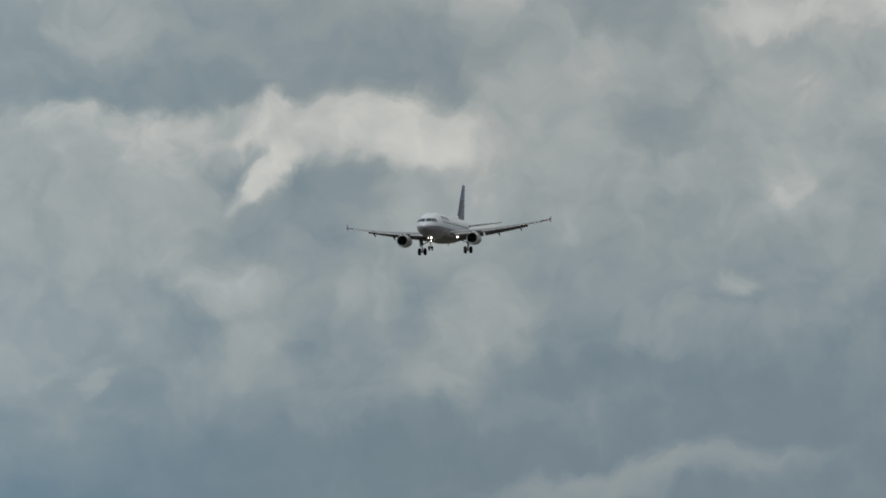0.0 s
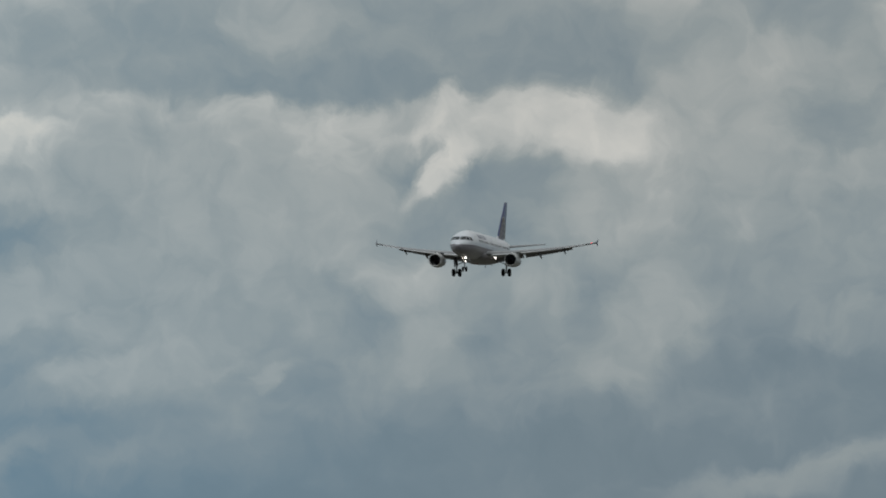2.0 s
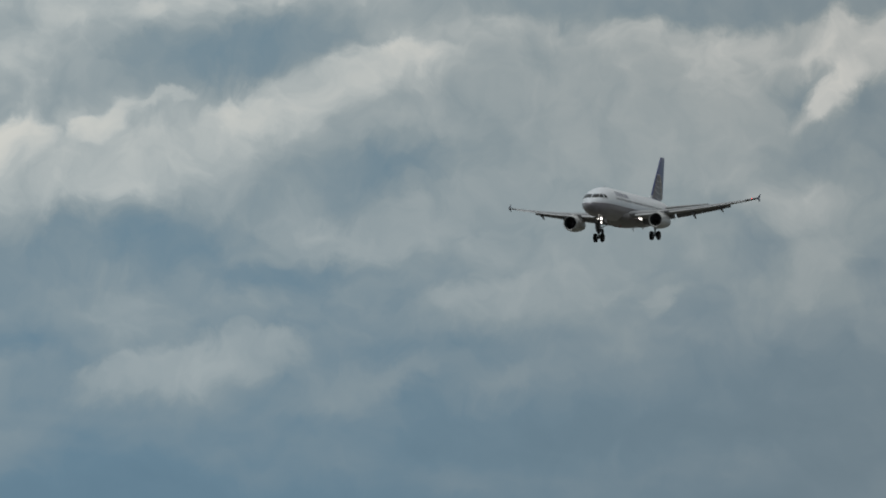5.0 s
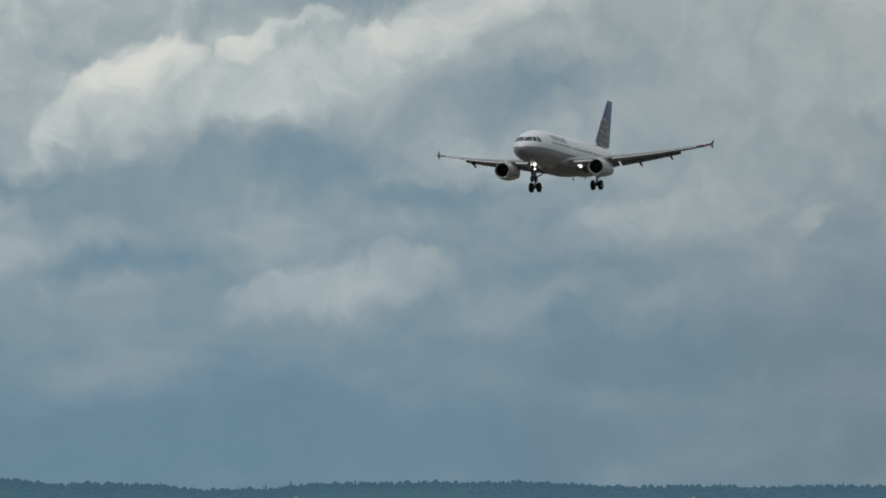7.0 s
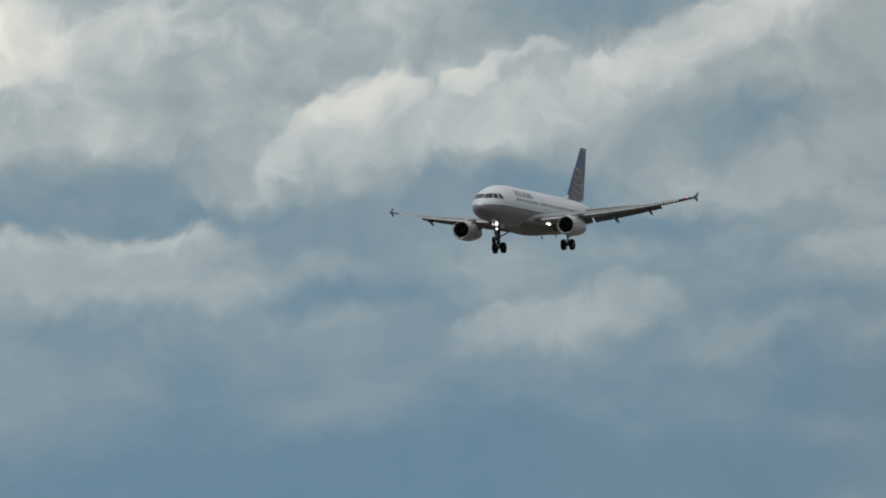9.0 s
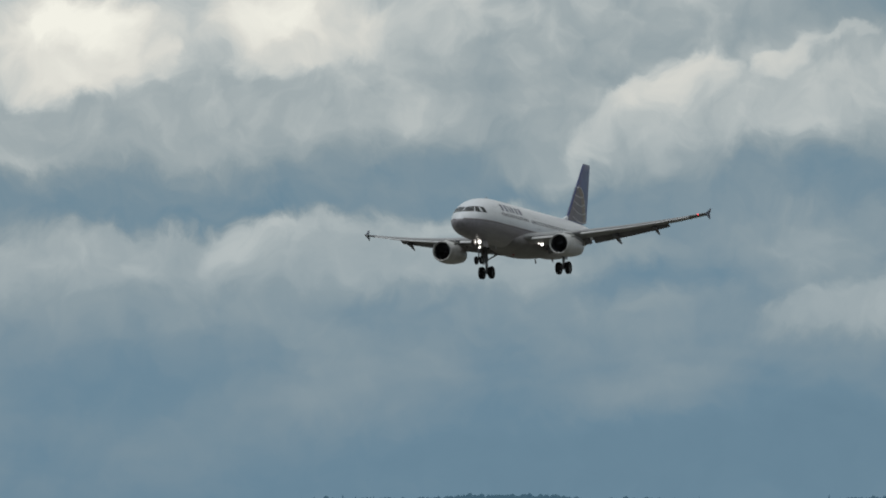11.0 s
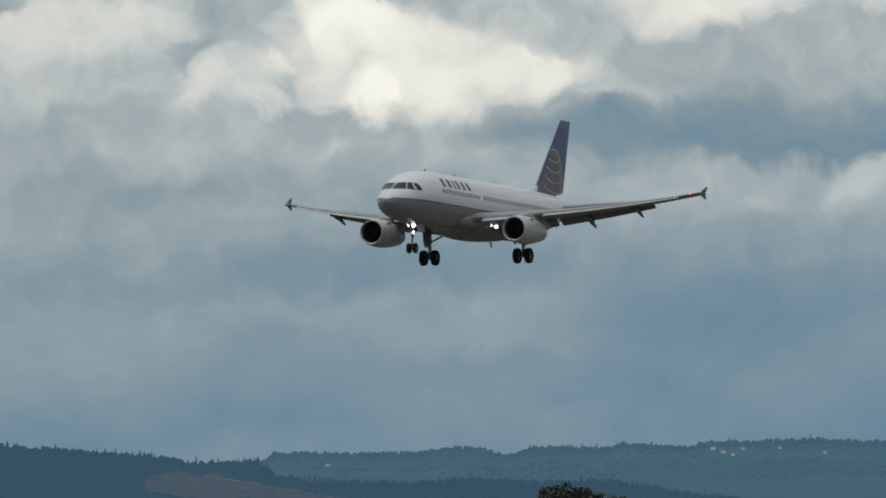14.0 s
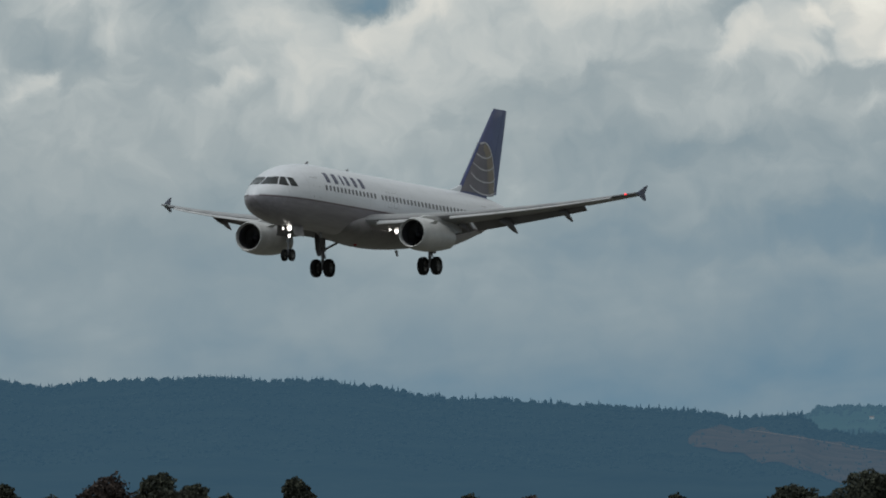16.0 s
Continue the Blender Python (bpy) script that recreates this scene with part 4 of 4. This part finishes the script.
def wing(side):
    rings = []
    for y in (0.6, 1.9, 3.2, 4.8, 6.4, 8, 9.6, 11.2, 13.3):
        le, c, z, th, tw = wing_at(y)
        rings.append(section(y, le, c, z, th, tw, 0.74))
    for y in (13.35, 14.2, 15.0, 15.55):
        le, c, z, th, tw = wing_at(y)
        rings.append(section(y, le, c, z, th, tw))
    v, f = loft(rings)
    w = finish("wing", mirrored(v, side), f, GREY, airliner, "light grey swept wing")
    for y0, y1 in ((2.0, 6.25), (6.5, 13.25)):
        rings = []
        for i in range(7):
            y = y0 + (y1 - y0) * i / 6
            le, c, z, th, tw = wing_at(y)
            rings.append(section(y, le + 0.745 * c, 0.27 * c if y > 6.4 else 0.24 * c, z - 0.03 * c - math.sin(radians(tw)) * 0.45 * c, 0.14, 28 + tw))
        v, f = loft(rings)
        finish("flap", mirrored(v, side), f, UNDER, w, "lowered grey flap")
    for y0, y1 in ((2.6, 5.0), (6.6, 9.1), (9.15, 11.6), (11.65, 14.1), (14.15, 15.5)):
        rings = []
        for i in range(4):
            y = y0 + (y1 - y0) * i / 3
            le, c, z, th, tw = wing_at(y)
            rings.append(section(y, le - 0.065 * c, 0.18 * c, z - 0.035 * c + math.sin(radians(tw)) * 0.3 * c, 0.17, tw - 22))
        v, f = loft(rings)
        finish("slat", mirrored(v, side), f, SLAT, w, "extended slat, coloured paler for the light on it")
    for y, k in ((6.3, 0.55), (8.7, 0.9), (12.15, 0.72)):
        le, c, z, th, tw = wing_at(y)
        rings = []
        for i in range(13):
            s = i / 12
            r = 0.26 * k * math.sin(math.pi * min(1, 0.06 + 0.9 * s)) ** 0.7
            x = -(le + 0.42 * c) - 3.0 * k * s
            zz = z - 0.07 * c - 0.16 * k - max(0, s - 0.45) * 1.15 * k
            rings.append([Vector((x, y + 0.62 * r * math.cos(a), zz + 1.15 * r * math.sin(a))) for a in [2 * math.pi * j / 12 for j in range(12)]])
        v, f = loft(rings)
        finish("flap_track_fairing", mirrored(v, side), f, UNDER, w, "pointed grey flap fairing")
    le, c, z, th, tw = wing_at(16.8)
    fence = slab([(-le - 0.25, 16.84, z + 0.02), (-le - 1.45, 16.95, z + 0.58), (-le - 1.68, 16.96, z + 0.62), (-le - 1.36, 16.9, z + 0.08), (-le - 1.6, 16.88, z - 0.34), (-le - 1.38, 16.87, z - 0.38)], 0.05)
    finish("wingtip_fence", mirrored(fence[0], side), fence[1], FENCE, w, "dark arrow-shaped wingtip fence", smooth=False)
    le, c, z, th, tw = wing_at(16.3)
    tip_lamp = lathe([(0.10, 0.004), (0.08, 0.04), (0, 0.058), (-0.09, 0.045), (-0.14, 0.01)], (-le - 0.02, 16.3 * side, z + 0.03), "X", 12)
    finish("navigation_light", *tip_lamp, RED if side > 0 else GREEN, w, "glowing red wingtip light" if side > 0 else "green wingtip light")
    cap = [section(y, *wing_at(y)) for y in (15.56, 16.0, 16.4, 16.84)]
    v, f = loft(cap)
    finish("wingtip_cap", mirrored(v, side), f, STEEL, w, "dark wingtip cap")
    # landing lights under the wing root
    for dx, dy, r in ((15.3, 2.62, 0.15), (14.35, 2.62, 0.08)):
        lamp("landing_light", (-dx, dy * side, -1.62), r, w, "bright white landing light" if side > 0 else "unlit landing light", LAMP if side > 0 else GLASS)
        finish("lamp_arm", *tube((-dx - 0.1, dy * side, -1.2), (-dx - 0.1, dy * side, -1.6), 0.05), STEEL, w)


for side in (1, -1):
    wing(side)


# ---- engines ----
def engine(side):
    c = (-10.93, 5.75 * side, -2.11)
    outer = [(-0.02, 0.86), (0.02, 0.885), (-0.05, 0.925), (-0.25, 0.975), (-0.7, 1.03), (-1.4, 1.06), (-2.2, 1.05), (-3.2, 0.97), (-4.2, 0.83), (-5.1, 0.68), (-5.1, 0.64), (-4.6, 0.66)]
    nac = finish("engine_nacelle", *lathe(outer, c, "X", 48), NACELLE, airliner, "long pale grey engine nacelle")
    finish("intake_lip", *lathe([(-0.27, 0.979), (-0.06, 0.93), (0.025, 0.888), (0.005, 0.85), (-0.12, 0.815), (-0.25, 0.80)], c, "X", 48), LIP, nac, "bare metal intake lip")
    finish("intake_duct", *lathe([(-0.24, 0.80), (-0.7, 0.79), (-1.25, 0.80), (-1.3, 0.01)], c, "X", 40), DARK, nac, "dark intake duct")
    v, f = [], []
    for k in range(22):
        a = 2 * math.pi * k / 22
        pts = []
        for r, half, ang in ((0.22, 0.09, 25), (0.5, 0.12, 45), (0.77, 0.13, 62)):
            for sgn in (-1, 1):
                da, dx = sgn * half * math.sin(radians(ang)) / r, sgn * half * math.cos(radians(ang))
                pts.append(Vector(c) + Vector((-1.1 + dx, r * math.cos(a + da), r * math.sin(a + da))))
        o = len(v)
        v += pts
        f += [(o, o + 1, o + 3, o + 2), (o + 2, o + 3, o + 5, o + 4)]
    finish("fan", v, f, BLADE, nac, "dark metal fan blades")
    finish("spinner", *lathe([(-0.72, 0.01), (-0.78, 0.07), (-0.95, 0.17), (-1.15, 0.23)], c, "X", 24), DARK, nac, "dark spinner cone")
    finish("exhaust_cone", *lathe([(-4.3, 0.5), (-4.9, 0.46), (-5.4, 0.3), (-5.75, 0.04)], c, "X", 24), HOT, nac, "brown metal exhaust cone")
    le, ch, z, th, tw = wing_at(5.75)
    rings = []
    for s, hw, z0, z1 in ((-11.7, 0.04, -1.22, -1.14), (-12.6, 0.17, -1.3, -0.92), (-14.0, 0.21, -1.5, -0.85), (-15.6, 0.21, -1.75, -1.0), (-17.0, 0.15, -1.7, -1.15), (-18.2, 0.03, -1.55, -1.3)):
        rings.append([Vector((s, 5.75 * side + y, zz)) for y, zz in ((-hw, z0), (hw, z0), (hw, z1), (0, z1 + 0.05), (-hw, z1))])
    finish("pylon", *loft(rings), NACELLE, airliner, "grey engine pylon")
    for sg in (-1, 1):
        strake = slab([(-11.6, 5.75 * side + sg * 0.72, -1.50), (-12.7, 5.75 * side + sg * 0.98, -1.20), (-12.9, 5.75 * side + sg * 0.76, -1.46)], 0.03)
        finish("strake", *strake, NACELLE, nac, smooth=False)


for side in (1, -1):
    engine(side)


# ---- tail ----
def fin_section(z, le, chord, thick, f0, f1):
    """One outline of the fin between two chord fractions."""
    n = 10
    pts = []
    fr = [f0 + (f1 - f0) * 0.5 * (1 - math.cos(math.pi * i / n)) for i in range(n + 1)]
    for s in fr:
        pts.append(Vector((-le - s * chord, TH(s) * thick * chord, z)))
    for s in reversed(fr[:-1]):
        if s > f0 or f0 > 0:
            pts.append(Vector((-le - s * chord, -TH(s) * thick * chord, z)))
    return pts


FIN = ((1.75, 29.05, 6.35), (2.3, 29.75, 5.72), (7.74, 34.72, 2.14), (7.95, 34.96, 1.92))


def fin_at(z):
    return float(np.interp(z, [k[0] for k in FIN], [k[1] for k in FIN])), float(np.interp(z, [k[0] for k in FIN], [k[2] for k in FIN]))


def tail():
    zs = [1.6, 2.0, 2.3] + [2.3 + 5.4 * i / 12 for i in range(1, 13)] + [7.86, 7.95]
    fin = finish("tail_fin", *loft([fin_section(z, *fin_at(z), 0.10 if z < 7.75 else 0.06, 0.0, 0.71) for z in zs]), BLUE, airliner, "dark blue tail fin with an emblem of pale arcs")
    zr = [z for z in zs if z >= 2.3]
    finish("rudder", *loft([fin_section(z, *fin_at(z), 0.10 if z < 7.75 else 0.06, 0.72, 1.0) for z in zr]), BLUE, fin, "dark blue rudder")
    rings = []
    for i in range(10):
        s = i / 9
        x, h = 27.0 + 3.0 * s, 2.0 + 0.55 * s * s
        hw = 0.02 + 0.18 * s
        rings.append([Vector((-x, -hw, 1.8)), Vector((-x, hw, 1.8)), Vector((-x, hw * 0.5, h)), Vector((-x, -hw * 0.5, h))])
    finish("dorsal_fillet", *loft(rings), PAINT, airliner, "white fillet before the fin")
    # emblem: plain gold crescent and thin arcs on both faces
    cx, cz, R = 34.3, 2.55, 3.0

    def face(x, z, side, off):
        le, ch = fin_at(z)
        s = min(0.985, max(0.012, (x - le) / ch))
        return Vector((-x, side * (TH(s) * 0.10 * ch + off), z))

    def ribbon(curve, width, side, off, mat, nm, label):
        pts = []
        for x, z in curve:
            if not 2.12 < z < 7.7:
                continue
            le, ch = fin_at(z)
            if le + 0.02 * ch < x < le + 0.97 * ch:
                pts.append((x, z))
        rr = []
        for i, (x, z) in enumerate(pts):
            a, b = pts[max(0, i - 1)], pts[min(len(pts) - 1, i + 1)]
            d = Vector((b[0] - a[0], b[1] - a[1])).normalized()
            w = width(i / max(1, len(pts) - 1)) / 2
            nx, nz = -d[1] * w, d[0] * w
            rr.append([face(x + nx, z + nz, side, off), face(x - nx, z - nz, side, off)])
        if len(rr) > 2:
            finish(nm, *loft(rr, False, False), mat, fin, label)

    for side in (1, -1):
        rim = [(cx - 1.15 + 1.75 * math.sin(a), cz + R * math.cos(a)) for a in [radians(-14 + 104 * i / 50) for i in range(51)]]
        ribbon(rim, lambda s: 0.10, side, 0.05, PALE, "emblem_arc", "pale emblem arc")
        rows_ = []
        for i in range(25):
            z = 2.15 + 3.30 * i / 24
            le, ch = fin_at(z)
            edge = cx - 1.15 + 1.75 * math.sqrt(max(0.0, 1 - ((z - cz) / R) ** 2))
            rows_.append([face(le + 0.03 * ch + (min(edge, le + 0.96 * ch) - le - 0.03 * ch) * j / 8, z, side, 0.02) for j in range(9)])
        finish("emblem_field", *loft(rows_, False, False), FIELD, fin, "muted brown emblem field")
        cres = [(cx - 1.35 + 1.45 * math.sin(a), cz + (R - 0.3) * math.cos(a)) for a in [radians(5 + 90 * i / 40) for i in range(41)]]
        ribbon(cres, lambda s: 0.15 + 0.95 * math.sin(math.pi * min(1, s * 0.6 + 0.08)), side, 0.035, GOLD, "emblem_crescent", "gold emblem crescent")
        for k in range(4):
            zc, w = 4.60 - 0.80 * k, 1.30 + 0.34 * k
            arc = [(cx - 1.15 + w * math.sin(a), zc + 0.55 - 0.60 * math.cos(a)) for a in [radians(-80 + 146 * i / 30) for i in range(31)]]
            ribbon(arc, lambda s: 0.075, side, 0.05, PALE, "emblem_arc", "pale emblem arc")
        for k in (0.45, 1.0):
            arc = [(cx - 1.15 + k * math.sin(a), cz + R * math.cos(a)) for a in [radians(5 + 85 * i / 30) for i in range(31)]]
            ribbon(arc, lambda s: 0.05, side, 0.05, GOLD, "emblem_arc", "gold emblem arc")
    for side in (1, -1):
        rings = []
        for i in range(7):
            y = 0.5 + 5.72 * i / 6
            rings.append(section(y, 31.2 + (y - 0.5) * 0.62, 3.95 - (y - 0.5) * 0.44, 0.85 + 0.105 * y, 0.10, -2.5))
        v, f = loft(rings)
        stab = finish("tailplane", mirrored(v, side), f, GREY, airliner, "light grey tailplane")
    finish("tail_cone", *lathe([(0.3, 0.36), (0.0, 0.30), (-0.28, 0.17), (-0.34, 0.02)], (-37.25, 0, 1.2), "X", 20), STEEL, airliner, "dark tail cone outlet")


tail()


# ---- landing gear ----
def wheel(c, r, w, parent):
    k = w / 2
    t = lathe([(-k * 0.7, r * 0.52), (-k * 0.95, r * 0.66), (-k, r * 0.82), (-k * 0.82, r * 0.95), (-k * 0.4, r), (k * 0.4, r), (k * 0.82, r * 0.95), (k, r * 0.82), (k * 0.95, r * 0.66), (k * 0.7, r * 0.52)], c, "Y", 32)
    finish("tyre", *t, RUBBER, parent, "black rubber tyre")
    h = lathe([(-k * 0.5, 0.01), (-k * 0.55, r * 0.2), (-k * 0.3, r * 0.3), (-k * 0.72, r * 0.53), (k * 0.72, r * 0.53), (k * 0.3, r * 0.3), (k * 0.55, r * 0.2), (k * 0.5, 0.01)], c, "Y", 24)
    finish("wheel_hub", *h, HUB, parent, "grey wheel hub")


def main_gear(side):
    x, y, z = -17.71, 3.80 * side, -3.68
    leg = finish("main_gear_leg", *join(tube((x + 0.1, y, -1.2), (x, y, -2.55), 0.19, 0.17, 16), tube((x, y, -2.5), (x, y, z + 0.1), 0.105, 0.105, 16), tube((x, y, -2.62), (x, y, -2.48), 0.2, 0.2, 16)), STEEL, airliner, "grey main landing gear leg")
    finish("axle", *join(tube((x, y - 0.62, z), (x, y + 0.62, z), 0.075), tube((x, y, z - 0.13), (x, y, z + 0.16), 0.15, 0.13)), STEEL, leg)
    finish("side_brace", *join(tube((x + 0.05, y - 1.75 * side, -1.75), (x, y - 0.1 * side, -2.5), 0.07), tube((x + 0.5, y, -1.6), (x + 0.08, y, -2.55), 0.05)), STEEL, leg)
    finish("torque_link", *join(slab([(x - 0.14, y - 0.1, -2.75), (x - 0.14, y + 0.1, -2.75), (x - 0.46, y, -3.1)], 0.06), slab([(x - 0.105, y - 0.1, -3.5), (x - 0.105, y + 0.1, -3.5), (x - 0.46, y, -3.1)], 0.06)), STEEL, leg)
    finish("gear_door", *slab([(x + 0.62, y + 0.34 * side, -1.35), (x - 0.66, y + 0.34 * side, -1.35), (x - 0.5, y + 0.29 * side, -2.5), (x - 0.2, y + 0.27 * side, -2.9), (x + 0.2, y + 0.27 * side, -2.9), (x + 0.46, y + 0.29 * side, -2.5)], 0.05), BELLY, leg, "grey gear leg door", smooth=False)
    for s in (-1, 1):
        wheel((x, y + 0.465 * s, z), 0.585, 0.42, leg)


def nose_gear():
    x, z = -5.07, -3.84
    leg = finish("nose_gear_leg", *join(tube((x - 0.105, 0, -1.9), (x - 0.03, 0, -2.95), 0.11, 0.11, 14), tube((x - 0.03, 0, -2.9), (x, 0, z), 0.07, 0.07, 14), tube((x - 0.03, 0, -3.02), (x - 0.03, 0, -2.88), 0.13, 0.13)), STEEL, airliner, "grey nose gear leg")
    finish("axle", *tube((x, -0.36, z), (x, 0.36, z), 0.05), STEEL, leg)
    finish("drag_brace", *join(tube((x + 1.1, -0.12, -2.0), (x - 0.02, -0.08, -2.75), 0.045), tube((x + 1.1, 0.12, -2.0), (x - 0.02, 0.08, -2.75), 0.045)), STEEL, leg)
    for s in (-1, 1):
        finish("gear_door", *slab([(x + 0.5, 0.50 * s, -1.98), (x - 1.0, 0.50 * s, -2.0), (x - 0.95, 0.62 * s, -2.62), (x + 0.4, 0.62 * s, -2.62)], 0.04), BELLY, leg, "grey nose gear door", smooth=False)
        wheel((x, 0.25 * s, z), 0.385, 0.23, leg)
    for y, zz, r in ((0.19, -2.16, 0.165), (-0.25, -2.18, 0.10), (0.17, -2.66, 0.115)):
        lamp("taxi_light", (x + 0.16, y, zz), r, leg, "bright white gear light")


for side in (1, -1):
    main_gear(side)
nose_gear()

finish("beacon", *lathe([(0.1, 0.13), (0, 0.13), (-0.08, 0.11), (-0.14, 0.05), (-0.15, 0.004)], (-14.6, 0, -2.42), "Z", 14), BEACON, airliner, "red anti-collision beacon dome")

# aerials and drain masts
for x, z, up, h in ((7.2, 2.05, 1, 0.2), (13.0, 2.05, 1, 0.18), (9.3, -2.05, -1, 0.34), (20.4, -2.4, -1, 0.38), (25.2, -1.95, -1, 0.3)):
    finish("blade_aerial", *slab([(-x, 0, z), (-x - 0.42, 0, z), (-x - 0.5, 0, z + up * h), (-x - 0.28, 0, z + up * h)], 0.04), GREY, airliner, smooth=False)


# ---- what moves ----
def motions():
    walk(airliner, [(t, pose(x, y, z, bank + 0.35, -pitch, heading)) for t, x, y, z, heading, pitch, bank in PLANE_ROWS])


motions()
